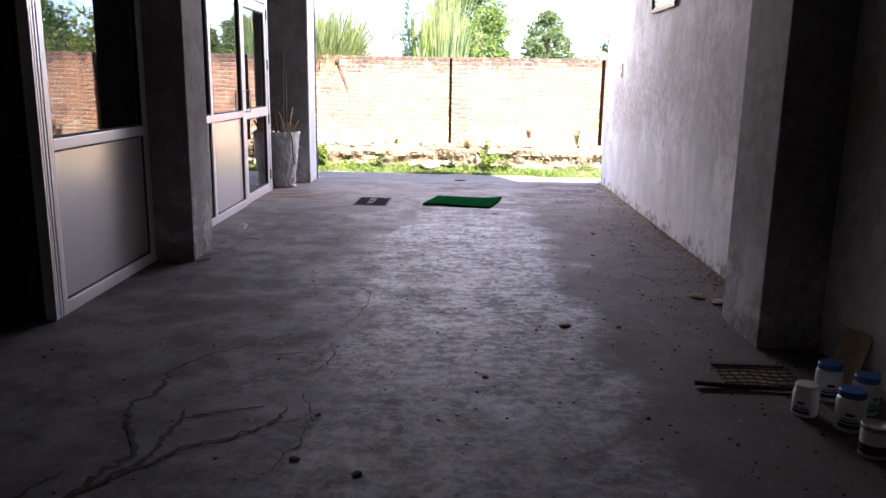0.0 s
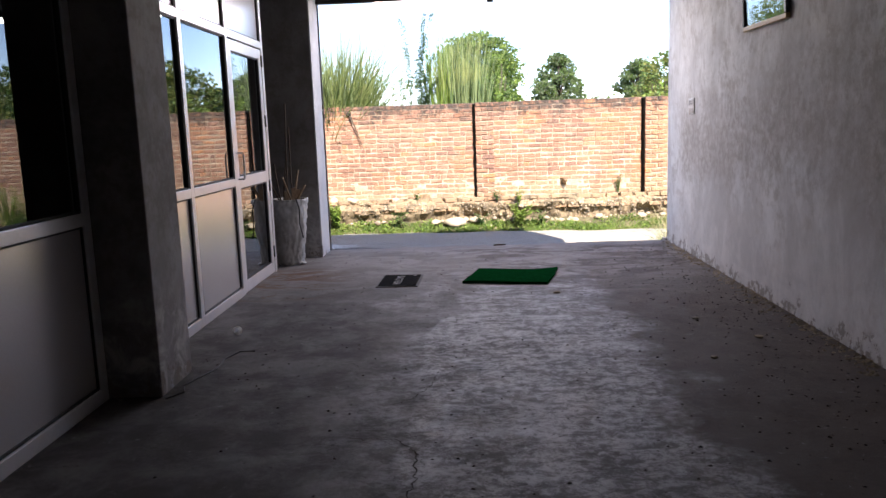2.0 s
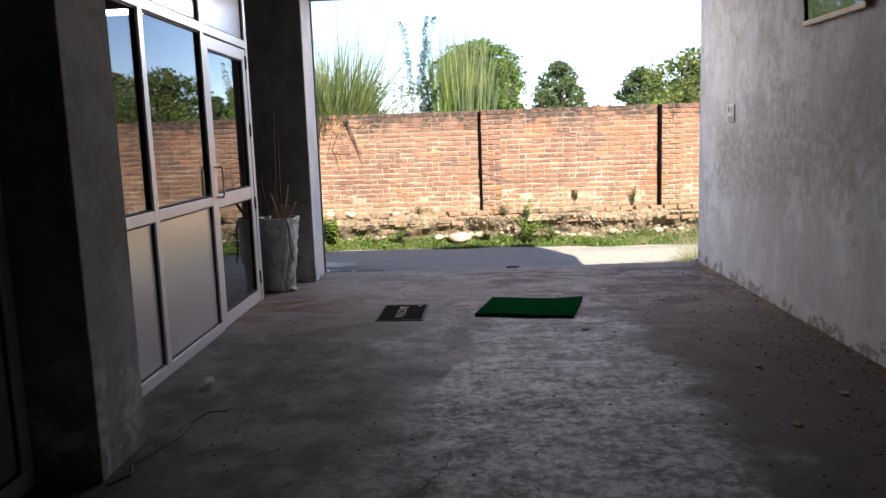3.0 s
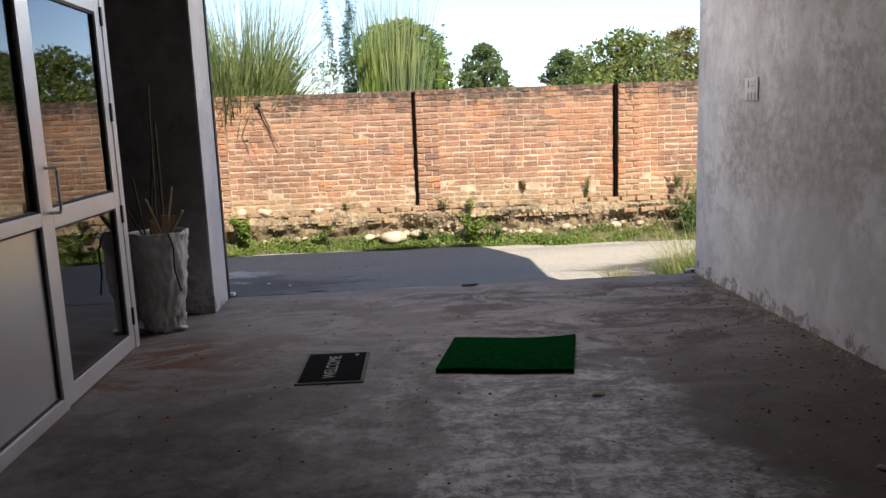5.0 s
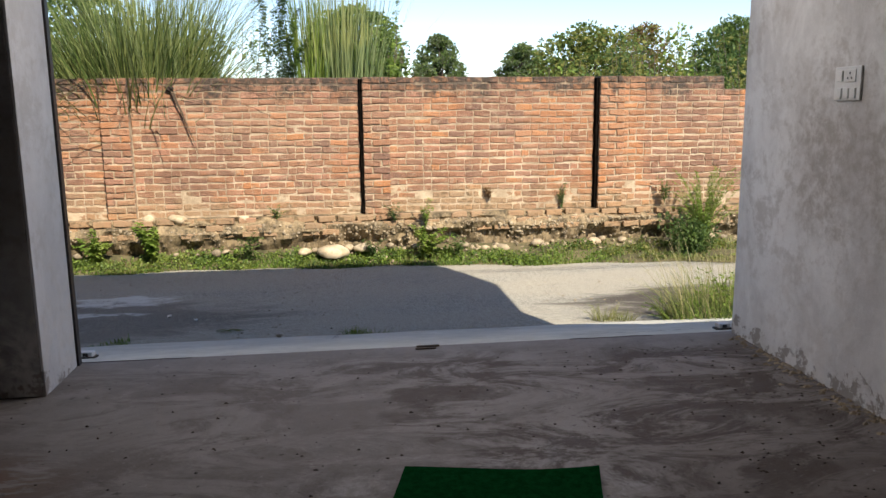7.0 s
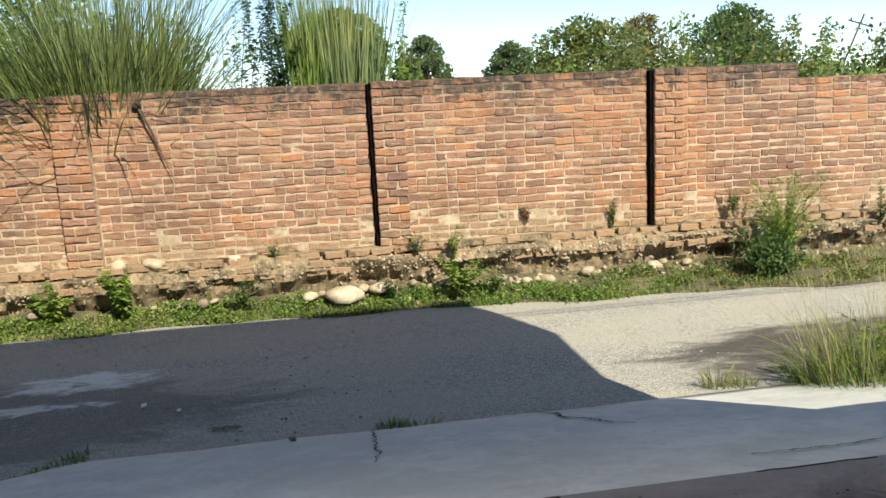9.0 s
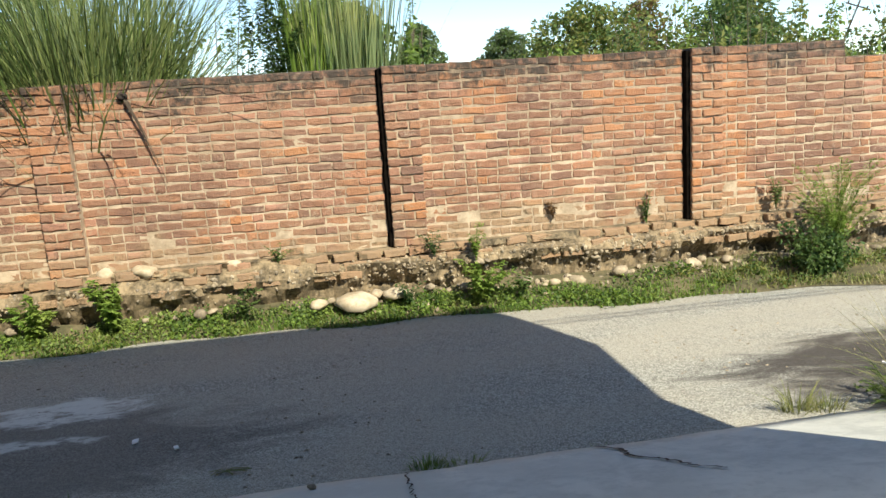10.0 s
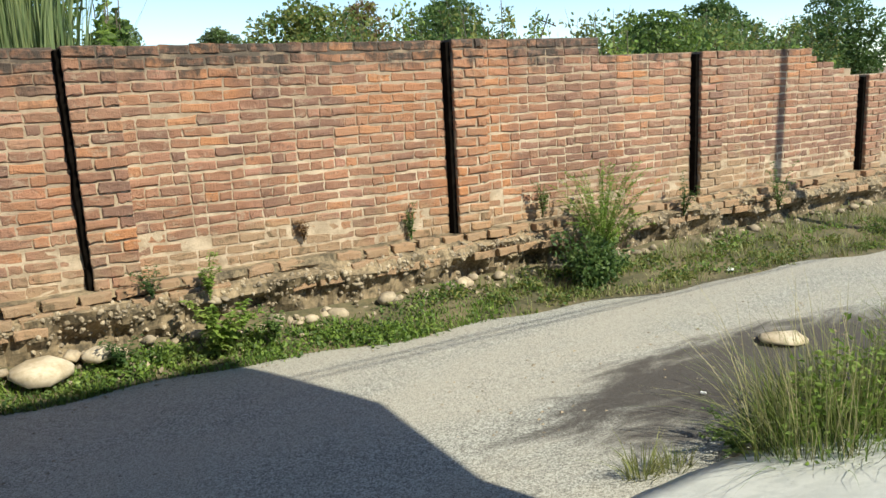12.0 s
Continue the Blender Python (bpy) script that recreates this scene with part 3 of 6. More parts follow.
def road_sheet():
    verts, faces, rows = [], [], 10
    xs = [-70 + 2.0 * i for i in range(30)] + [-10 + 0.2 * i for i in range(130)] + [16 + 2.5 * i for i in range(26)]
    for xx in xs:
        far, near = road_far(max(-10, min(20, xx))), 12.2
        for j in range(rows + 1):
            yy = near + (far - near) * j / rows
            verts.append((xx, yy, -0.5 + 0.012 * noise.noise((xx * 0.6, yy * 0.9, 0)) - 0.02 * (j in (0, rows))))
    k = rows + 1
    for i in range(len(xs) - 1):
        for j in range(rows):
            faces.append((i * k + j, (i + 1) * k + j, (i + 1) * k + j + 1, i * k + j + 1))
    return verts, faces


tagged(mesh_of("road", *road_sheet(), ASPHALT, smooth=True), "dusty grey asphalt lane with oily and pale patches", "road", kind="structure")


def slab_sheet():
    verts, faces, rows = [], [], 14
    xs = [-2.55 + 0.05 * i for i in range(115)]
    for xx in xs:
        e = slab_edge(xx)
        for j in range(rows + 1):
            yy = FRONT + (e - FRONT) * j / rows
            f = (yy - FRONT) / 1.93
            zz = -0.47 * (0.85 * f + 0.15 * f * f) - 0.004 + 0.006 * noise.noise((xx * 1.5, yy * 1.5, 2.0))
            verts.append((xx, yy, zz))
        verts.append((xx, e - 0.015, -0.58))
    k = rows + 2
    for i in range(len(xs) - 1):
        for j in range(k - 1):
            faces.append((i * k + j, (i + 1) * k + j, (i + 1) * k + j + 1, i * k + j + 1))
    return verts, faces


def slab_z(x, y):
    f = (y - FRONT) / 1.93
    return -0.47 * (0.85 * f + 0.15 * f * f) + 0.003


tagged(mesh_of("apron_slab", *slab_sheet(), APRON, smooth=True), "smooth pale cement slab sloping down to the lane", "pavement", kind="structure")


def verge_sheet(y_front, y_back, z_back):
    verts, faces, rows = [], [], 8
    xs = [-14 + 0.12 * i for i in range(290)]
    for xx in xs:
        y0 = y_front(xx)
        for j in range(rows + 1):
            f = j / rows
            yy = y0 + (y_back - y0) * f
            zz = -0.515 + (z_back + 0.515) * f ** 1.2 + 0.035 * noise.noise((xx * 2.5, yy * 3, 5)) * (j > 0)
            verts.append((xx, yy, zz))
    k = rows + 1
    for i in range(len(xs) - 1):
        for j in range(rows):
            faces.append((i * k + j, (i + 1) * k + j, (i + 1) * k + j + 1, i * k + j + 1))
    return verts, faces


tagged(mesh_of("verge", *verge_sheet(lambda x: road_far(x) - 0.06, 16.22, -0.36), VERGE, smooth=True), "earth verge along the foot of the brick wall", "verge", kind="structure")


# ---- glazed partitions ----
def bar(parent, name, along, a0, a1, z0, z1, face, depth=0.06, cross="x", mat=ALU):
    """A section of aluminium frame in a partition plane; along: the axis that it runs in."""
    if cross == "x":
        return part(name, block(face - depth / 2, face + depth / 2, a0, a1, z0, z1, 0.004), mat, parent)
    return part(name, block(a0, a1, face - depth / 2, face + depth / 2, z0, z1, 0.004), mat, parent)


def bay(parent, a0, a1, z0, z1, face, what, cross="x"):
    """A pane or panel with its black gasket, between bars."""
    kind, mat, t = ("pane", GLASS, 0.006) if what == "glass" else ("panel", PANEL if what == "panel" else PANEL_SHADE, 0.012)
    g = 0.012
    bm = bmesh.new()
    for s0, s1, q0, q1 in ((a0, a0 + g, z0, z1), (a1 - g, a1, z0, z1), (a0 + g, a1 - g, z0, z0 + g), (a0 + g, a1 - g, z1 - g, z1)):
        if cross == "x":
            block(face - 0.016, face + 0.016, s0, s1, q0, q1, 0, bm)
        else:
            block(s0, s1, face - 0.016, face + 0.016, q0, q1, 0, bm)
    b = (face - t / 2, face + t / 2, a0 + g / 2, a1 - g / 2) if cross == "x" else (a0 + g / 2, a1 - g / 2, face - t / 2, face + t / 2)
    ob = part(kind, block(*b, z0 + g / 2, z1 - g / 2), mat, parent)
    ob.visible_shadow = what != "glass"
    part("gasket", bm, GASKET, ob, "black rubber gasket")
    return ob


MID0, MID1, TR0, TR1, TOP = 0.935, 1.0, 2.16, 2.225, 2.9
near_part = thing("glazed_partition", 0, 0, 0, "aluminium partition with tinted glass above silver panel", "partition")
part("corner_post", block(LEFT - 0.045, LEFT + 0.024, 4.258, 4.372, 0, TOP, 0.003), GASKET, near_part, "black grooved corner section")
for y0, y1, out in ((4.256, 4.274, 0.034), (4.286, 4.304, 0.030), (4.316, 4.334, 0.030), (4.346, 4.40, 0.030)):
    part("post", block(LEFT - 0.03, LEFT + out, y0, y1, 0, TOP, 0.002), ALU, near_part)
bar(near_part, "post", "z", 5.665, 5.73, 0, TOP, LEFT)
for q0, q1 in ((0, 0.075), (MID0, MID1), (TR0, TR1), (TOP - 0.05, TOP)):
    bar(near_part, "rail", "y", 4.40, 5.665, q0, q1, LEFT)
bay(near_part, 4.40, 5.665, 0.075, MID0, LEFT, "panel")
bay(near_part, 4.40, 5.665, MID1, TR0, LEFT, "glass")
bay(near_part, 4.40, 5.665, TR1, TOP - 0.05, LEFT, "glass")

# turned away from the doorway, so built in the shade-darkened materials
side_part = thing("glazed_partition", 0, 0, 0, "aluminium partition turning back into the hall, in shade-dark colours", "partition")
for a0 in (-2.32, -3.4, -4.5):
    bar(side_part, "post", "z", a0, a0 + 0.06, 0, TOP, 4.28, cross="y", mat=ALU_SHADE)
for a0, a1 in ((-3.34, -2.32), (-4.44, -3.4), (-5.2, -4.5)):
    for q0, q1 in ((0, 0.075), (MID0, MID1), (TR0, TR1), (TOP - 0.05, TOP)):
        bar(side_part, "rail", "x", a0, a1, q0, q1, 4.28, cross="y", mat=ALU_SHADE)
    bay(side_part, a0, a1, 0.075, MID0, 4.28, "dark panel", "y")
    bay(side_part, a0, a1, MID1, TR0, 4.28, "glass", "y")
    bay(side_part, a0, a1, TR1, TOP - 0.05, 4.28, "glass", "y")

front_part = thing("glazed_partition", 0, 0, 0, "aluminium shopfront partition with tinted glass and silver panels", "partition")
for a0, a1 in ((6.185, 6.25), (7.20, 7.265), (8.25, 8.31), (9.362, 9.43)):
    bar(front_part, "post", "z", a0, a1, 0, TOP, LEFT)
for a0, a1 in ((6.25, 7.20), (7.265, 8.25)):
    for q0, q1 in ((0, 0.07), (MID0, MID1), (TR0, TR1), (TOP - 0.05, TOP)):
        bar(front_part, "rail", "y", a0, a1, q0, q1, LEFT)
    bay(front_part, a0, a1, 0.07, MID0, LEFT, "panel")
    bay(front_part, a0, a1, MID1, TR0, LEFT, "glass")
    bay(front_part, a0, a1, TR1, TOP - 0.05, LEFT, "panel")
for q0, q1 in ((TR0, TR1), (TOP - 0.05, TOP)):
    bar(front_part, "rail", "y", 8.31, 9.362, q0, q1, LEFT)
bay(front_part, 8.31, 9.362, TR1, TOP - 0.05, LEFT, "panel")

door = thing("glass_door", LEFT, 9.36, 0.008, "closed aluminium door with two tinted glass panes", "door")
D0, D1 = -1.046, -0.006
for a0, a1 in ((D0, D0 + 0.085), (D1 - 0.085, D1)):
    bar(door, "stile", "z", a0, a1, 0, 2.14, 0.0, 0.05)
for q0, q1 in ((0, 0.10), (0.90, 1.0), (2.05, 2.14)):
    bar(door, "rail", "y", D0 + 0.085, D1 - 0.085, q0, q1, 0.0, 0.05)
bay(door, D0 + 0.085, D1 - 0.085, 0.10, 0.90, 0.0, "glass")
bay(door, D0 + 0.085, D1 - 0.085, 1.0, 2.05, 0.0, "glass")
part("handle", rod([(0.025, D0 + 0.045, 0.98), (0.075, D0 + 0.045, 0.98), (0.08, D0 + 0.045, 1.0), (0.08, D0 + 0.045, 1.18), (0.075, D0 + 0.045, 1.2), (0.025, D0 + 0.045, 1.2)], 0.008, 8), STEEL, door, "steel pull handle")
for hz in (0.15, 0.80, 1.42, 1.98):
    part("hinge", block(0.024, 0.036, D1 - 0.012, D1 + 0.012, hz, hz + 0.11, 0.003), GASKET, door, "black hinge")

# rolled-up shutter: bottom bar, the last slats and the side guides
shutter = thing("roller_shutter", 0, 10.62, 2.74, "rolled-up dark steel shutter over the doorway", "shutter")
part("bottom_bar", block(-1.88, 1.95, -0.03, 0.03, 0.0, 0.05, 0.006), STEEL_DARK, shutter)
part("latch_tab", block(0.02, 0.09, -0.025, 0.025, -0.045, 0.01, 0.006), STEEL_DARK, shutter)
for k in range(3):
    part("slat", block(-1.87, 1.94, -0.012 - 0.004 * (k % 2), 0.012, 0.052 + 0.045 * k, 0.094 + 0.045 * k, 0.008), STEEL_DARK, shutter)
part("guide", block(-1.870, -1.848, 0.041, 0.085, -2.74, 0.06), STEEL_DARK, shutter, "dark steel guide channel")


# ---- the brick wall across the lane ----
COURSE, BASE, FACE = 0.0868, 0.06, 16.42
PIERS = (-9.5, -6.4, -3.25, -0.08, 3.02, 6.12, 9.12, 12.2, 15.3, 18.4)
WEST, EAST = -12.0, 22.0


def wall_courses(x):
    """How many courses stand at x: the wall steps down to the east."""
    for end, count in ((4.78, 20), (8.12, 18), (8.55, 16), (8.9, 15)):
        if x < end:
            return count
    return 14


def slot(q):
    """The open joint beside a pier."""
    return 0.012 if q == -3.25 else 0.040


def brick_shapes(length, depth):
    """Eight worn bricks: a wavering ten-cornered face, chipped back to it, and the body behind."""
    shapes = []
    rnd = random.Random(int(length * 1000))
    h = 0.0368
    for k in range(8):
        ring = []
        for u, w in ((-1, -1), (-0.35, -1), (0.3, -1), (1, -1), (1, 0.1), (1, 1), (0.4, 1), (-0.3, 1), (-1, 1), (-1, -0.1)):
            ring.append((u * length / 2 + rnd.uniform(-0.008, 0.003) * (u or 1), w * h + rnd.uniform(-0.009, 0.004) * (w or 0.3)))
        lip = rnd.uniform(0.005, 0.010)
        verts = [(u, 0.0, w) for u, w in ring]
        verts += [(u, -depth + lip * rnd.uniform(0.5, 1.3), w) for u, w in ring]
        verts += [(u - math.copysign(min(abs(u), lip * rnd.uniform(0.6, 1.5)), u), -depth + rnd.uniform(-0.002, 0.003), w - math.copysign(min(abs(w) * 0.6, lip * rnd.uniform(0.5, 1.2)), w)) for u, w in ring]
        faces = []
        for r in (0, 10):
            faces += [(r + i, r + (i + 1) % 10, r + 10 + (i + 1) % 10, r + 10 + i) for i in range(10)]
        faces.append(tuple(range(20, 30)))
        me = bpy.data.meshes.new("brick")
        me.from_pydata(verts, [], faces)
        bm = bmesh.new()
        bm.from_mesh(me)
        bmesh.ops.recalc_face_normals(bm, faces=bm.faces)
        bm.to_mesh(me)
        bm.free()
        shapes.append(me)
    return shapes


def lay_bricks():
    """Every brick of the wall and its piers: (mesh, x, y, z, turn, tilt, width)."""
    rnd = random.Random(7)
    shapes = {"stretcher": brick_shapes(0.218, 0.05), "header": brick_shapes(0.104, 0.05), "end": brick_shapes(0.165, 0.05)}
    size = {"stretcher": 0.218, "header": 0.104, "end": 0.165}
    laid = []
    for c in range(20):
        z = BASE + COURSE * (c + 0.5)
        edges = [WEST] + [e for q in PIERS for e in (q - slot(q), q + 0.335)] + [EAST]
        for x, end in zip(edges[::2], edges[1::2]):
            first = True
            while x < end - 0.04:
                kind = rnd.choices(("stretcher", "header"), (0.66, 0.34))[0] if c % 4 and c < 12 else rnd.choices(("stretcher", "header"), (0.45, 0.55) if c < 12 else (0.88, 0.12))[0]
                if first and rnd.random() < 0.5:
                    kind = "header"
                first = False
                long = size[kind]
                if end - x - long < 0.085:
                    long = end - x
                    kind = "stretcher" if long > 0.15 else "header"
                mid = x + long / 2
                x += long + rnd.uniform(0.0, 0.007)
                if c >= wall_courses(mid):
                    continue
                back = rnd.uniform(-0.005, 0.003)
                if c < 4 and rnd.random() < 0.28:
                    back = rnd.uniform(0.002, 0.007)
                laid.append((rnd.choice(shapes[kind]), mid, FACE + back, z + rnd.uniform(-0.003, 0.003) + 0.018 * noise.noise((mid * 0.6, c * 0.25, 0)), rnd.uniform(-1.6, 1.6), rnd.uniform(-0.9, 0.9), long / size[kind]))
        for q in PIERS:
            if c >= wall_courses(q + 0.1):
                continue
            row = ("stretcher", "header") if c % 2 else ("header", "stretcher")
            px = q
            for kind in row:
                laid.append((rnd.choice(shapes[kind]), px + size[kind] / 2, FACE - 0.115 + rnd.uniform(-0.004, 0.005), z + rnd.uniform(-0.004, 0.004), rnd.uniform(-1, 1), rnd.uniform(-1, 1), 1.0))
                px += size[kind] + 0.014
    return laid


def wall_core():
    """Mortar bed of the wall, cut by the open joints beside the piers."""
    bm = bmesh.new()
    cuts = sorted([WEST, 4.78, 8.12, 8.55, 8.9, EAST] + [q for q in PIERS] + [q - slot(q) for q in PIERS])
    for a, b in zip(cuts, cuts[1:]):
        joint = any(abs(b - q) < 1e-6 for q in PIERS) and b - a < 0.06
        if not joint:
            top = BASE + COURSE * wall_courses((a + b) / 2) - 0.008
            nx, nz = max(1, int((b - a) / 0.05)), int((top - BASE + 0.02) / 0.045)
            rows = []
            for j in range(nz + 1):
                row = []
                for i in range(nx + 1):
                    x, z = a + (b - a) * i / nx, BASE - 0.02 + (top - BASE + 0.02) * j / nz
                    row.append(bm.verts.new((x, FACE - 0.0425 + 0.003 * noise.noise((x * 4.0, z * 4.0, 3)) + 0.004 * noise.noise((x * 13.0, z * 13.0, 6)) - 0.003 * max(0.0, 1 - abs(z - 0.15) / 0.45) * (0.6 + noise.noise((x * 2.0, z * 4.0, 9))), z)))
                rows.append(row)
            for lo, hi in zip(rows, rows[1:]):
                for i in range(nx):
                    bm.faces.new((lo[i], lo[i + 1], hi[i + 1], hi[i]))
        block(a, b, FACE + (0.17 if joint else -0.005), FACE + 0.22, BASE - 0.3, BASE + COURSE * wall_courses((a + b) / 2) - 0.006, 0, bm)
    return bm


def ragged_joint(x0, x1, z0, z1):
    """Black strip for the shade between wall and pier, with a wavering outer edge."""
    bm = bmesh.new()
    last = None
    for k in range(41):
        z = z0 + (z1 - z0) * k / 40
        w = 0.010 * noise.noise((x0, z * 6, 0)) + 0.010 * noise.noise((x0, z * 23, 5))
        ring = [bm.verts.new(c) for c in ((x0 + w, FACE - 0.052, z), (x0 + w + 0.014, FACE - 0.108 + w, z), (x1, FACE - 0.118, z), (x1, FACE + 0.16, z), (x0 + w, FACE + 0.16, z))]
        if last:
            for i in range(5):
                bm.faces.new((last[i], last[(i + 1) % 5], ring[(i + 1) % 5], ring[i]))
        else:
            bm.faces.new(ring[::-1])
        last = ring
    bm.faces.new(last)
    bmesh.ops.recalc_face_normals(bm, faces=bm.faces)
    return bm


brick_wall = structure("wall_boundary", wall_core(), MORTAR, "weathered red brick boundary wall with piers and blackened coping", "wall")
for q in PIERS:
    part("pier", block(q + 0.004, q + 0.332, FACE - 0.149, FACE - 0.012, BASE - 0.02, BASE + COURSE * wall_courses(q + 0.1) - 0.006), MORTAR, brick_wall)
    # added black strip: shade of the open joint and the pier in its colour
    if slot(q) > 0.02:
        part("shade_strip", ragged_joint(q - slot(q) - 0.008, q - 0.001, BASE - 0.01, BASE + COURSE * wall_courses(q - 0.1) - 0.03), JOINT_SHADE, brick_wall, "black strip for the shade in the joint beside the pier")


def bricks_many(name, pieces, material, parent):
    verts, faces = [], []
    for me, x, y, z, turn, tilt, wide in pieces:
        m = pose(x, y, z, 0, tilt, turn) @ Matrix.Diagonal((wide, 1, 1, 1))
        k = len(verts)
        verts += [m @ v.co for v in me.vertices]
        faces += [tuple(i + k for i in f.vertices) for f in me.polygons]
    return mesh_of(name, verts, faces, material, parent)


laid = lay_bricks()
near_by = sorted((b for b in laid if 0.35 < b[1] < 3.5), key=lambda b: abs(b[1] - 1.9))[:300]
chosen = {id(b) for b in near_by}
tagged(bricks_many("brickwork", [b for b in laid if id(b) not in chosen], BRICK_MANY, brick_wall), kind="stuff")


# ---- foundation and stones under the brick wall ----
def rubble(bm, rnd, r, flat=0.7, at=(0, 0, 0), fine=2):
    made = bmesh.ops.create_icosphere(bm, subdivisions=fine, radius=1.0)["verts"]
    seed = rnd.uniform(0, 90)
    sx, sy, sz = r * rnd.uniform(0.8, 1.25), r * rnd.uniform(0.7, 1.0), r * flat * rnd.uniform(0.75, 1.1)
    for v in made:
        k = 1 + 0.38 * noise.noise(v.co * 1.2 + Vector((seed, 0, 0))) + 0.16 * noise.noise(v.co * 2.6 + Vector((0, seed, 0)))
        v.co = Vector((v.co.x * sx * k + at[0], v.co.y * sy * k + at[1], v.co.z * sz * k + at[2]))
    return bm


FOOT_ROWS = ((-0.62, 16.30), (-0.40, 16.24), (-0.28, 16.20), (-0.20, 16.15), (-0.12, 16.12), (-0.05, 16.14), (-0.02, 16.22), (0.01, 16.235), (0.055, 16.25), (0.062, 16.45))


def footing_at(xx, k):
    """A point on the ragged face of the footing, by the row of its profile."""
    z, y = FOOT_ROWS[k]
    w = 0.085 * noise.noise((xx * 2.1, k * 0.9, 0)) + 0.06 * noise.noise((xx * 7.0, k * 2.0, 4)) + 0.03 * noise.noise((xx * 19.0, k * 3.0, 7))
    hollow = 0.24 * max(0.0, noise.noise((xx * 2.2, 4.0, 11)) + 0.10) * (k in (2, 3)) * (xx > -1.0)
    return Vector((xx, y + (w if k < 8 else w * 0.3) + hollow, z + 0.02 * noise.noise((xx * 2.0, k, 9))))


def foundation_core():
    """The undercut footing: a ragged bed of mortar and gravel that juts out below the bricks."""
    bm = bmesh.new()
    grid = [[bm.verts.new(footing_at(WEST + 0.045 * i, k)) for k in range(len(FOOT_ROWS))] for i in range(int((EAST - WEST) / 0.045))]
    for a, b in zip(grid, grid[1:]):
        for k in range(len(FOOT_ROWS) - 1):
            bm.faces.new((a[k], b[k], b[k + 1], a[k + 1]))
    return bm


def pebble_bed(rnd, spots):
    """Many small worn stones as one mesh; spots: (centre, radius)."""
    bm = bmesh.new()
    bmesh.ops.create_icosphere(bm, subdivisions=1, radius=1.0)
    bm.verts.index_update()
    ball, tris = [v.co.copy() for v in bm.verts], [tuple(v.index for v in f.verts) for f in bm.faces]
    bm.free()
    verts, faces = [], []
    for c, r in spots:
        turn = pose(0, 0, 0, rnd.uniform(0, 360), rnd.uniform(0, 360), rnd.uniform(0, 360))
        sx, sy, sz = r * rnd.uniform(0.8, 1.4), r * rnd.uniform(0.6, 1.0), r * rnd.uniform(0.5, 0.9)
        k = len(verts)
        for v in ball:
            q = rnd.uniform(0.86, 1.1)
            verts.append(c + turn @ Vector((v.x * sx * q, v.y * sy * q, v.z * sz * q)))
        faces += [tuple(i + k for i in f) for f in tris]
    return verts, faces


footing = structure("wall_footing", foundation_core(), FOOTING, "crumbling mortar and rubble footing under the brick wall", "footing")


def footing_bricks():
    rnd = random.Random(21)
    pieces = []
    shapes = brick_shapes(0.215, 0.09)
    for c, (z, y) in enumerate(((0.022, 16.29), (-0.058, 16.245), (-0.14, 16.22))):
        x = WEST
        while x < EAST:
            x += 0.235 + rnd.uniform(0, 0.03)
            if rnd.random() < (0.05 if c == 0 else 0.35):
                continue
            pieces.append((rnd.choice(shapes), x, y + rnd.uniform(-0.03, 0.03), z + rnd.uniform(-0.006, 0.006), rnd.uniform(-5, 5), rnd.uniform(-3, 3), 1.0))
    return pieces


tagged(bricks_many("footing_bricks", footing_bricks(), BRICK_MANY, footing), kind="stuff")

rnd = random.Random(33)
spots = []
for k in range(4200):
    xx = rnd.uniform(-7, 14)
    if xx < -0.4 and rnd.random() < 0.55:
        continue
    row, f = rnd.choice((1, 2, 3, 3, 4, 4, 5)), rnd.random()
    spots.append((footing_at(xx, row).lerp(footing_at(xx, row + 1), f) + Vector((0, 0.004, 0)), rnd.choice((0.008, 0.010, 0.013, 0.017, 0.022, 0.028))))
for k in range(420):
    xx, yy = rnd.uniform(-0.5, 10), rnd.uniform(15.80, 16.16)
    spots.append((Vector((xx, yy, -0.48 + 0.36 * max(0.0, yy - 15.8))), rnd.choice((0.010, 0.016, 0.024, 0.034))))
tagged(mesh_of("gravel", *pebble_bed(rnd, spots[::2]), STONE_DARK, footing), kind="stuff")
tagged(mesh_of("gravel", *pebble_bed(rnd, spots[1::2]), GRAVEL, footing), kind="stuff")
for k in range(120):
    xx = -5.5 + 15.0 * k / 120 + rnd.uniform(-0.08, 0.08)
    if xx < -0.2 and rnd.random() < 0.6:
        continue
    low = rnd.random() < 0.72
    big = rnd.uniform(0.035, 0.085) if low else rnd.uniform(0.025, 0.045)
    st = smooth(part("stone", rubble(bmesh.new(), rnd, big, rnd.uniform(0.5, 0.85)), (STONE if 1.4 < xx < 3.4 and rnd.random() < 0.5 else rnd.choice((GRAVEL, STONE_DARK))) if low else STONE_DARK, footing))
    at = Vector((xx, rnd.uniform(16.02, 16.14), rnd.uniform(-0.43, -0.33))) if low else footing_at(xx, rnd.choice((3, 4))) + Vector((0, 0.01, 0))
    st.matrix_basis = pose(*at, rnd.uniform(-15, 15), rnd.uniform(-15, 15), rnd.uniform(0, 360))

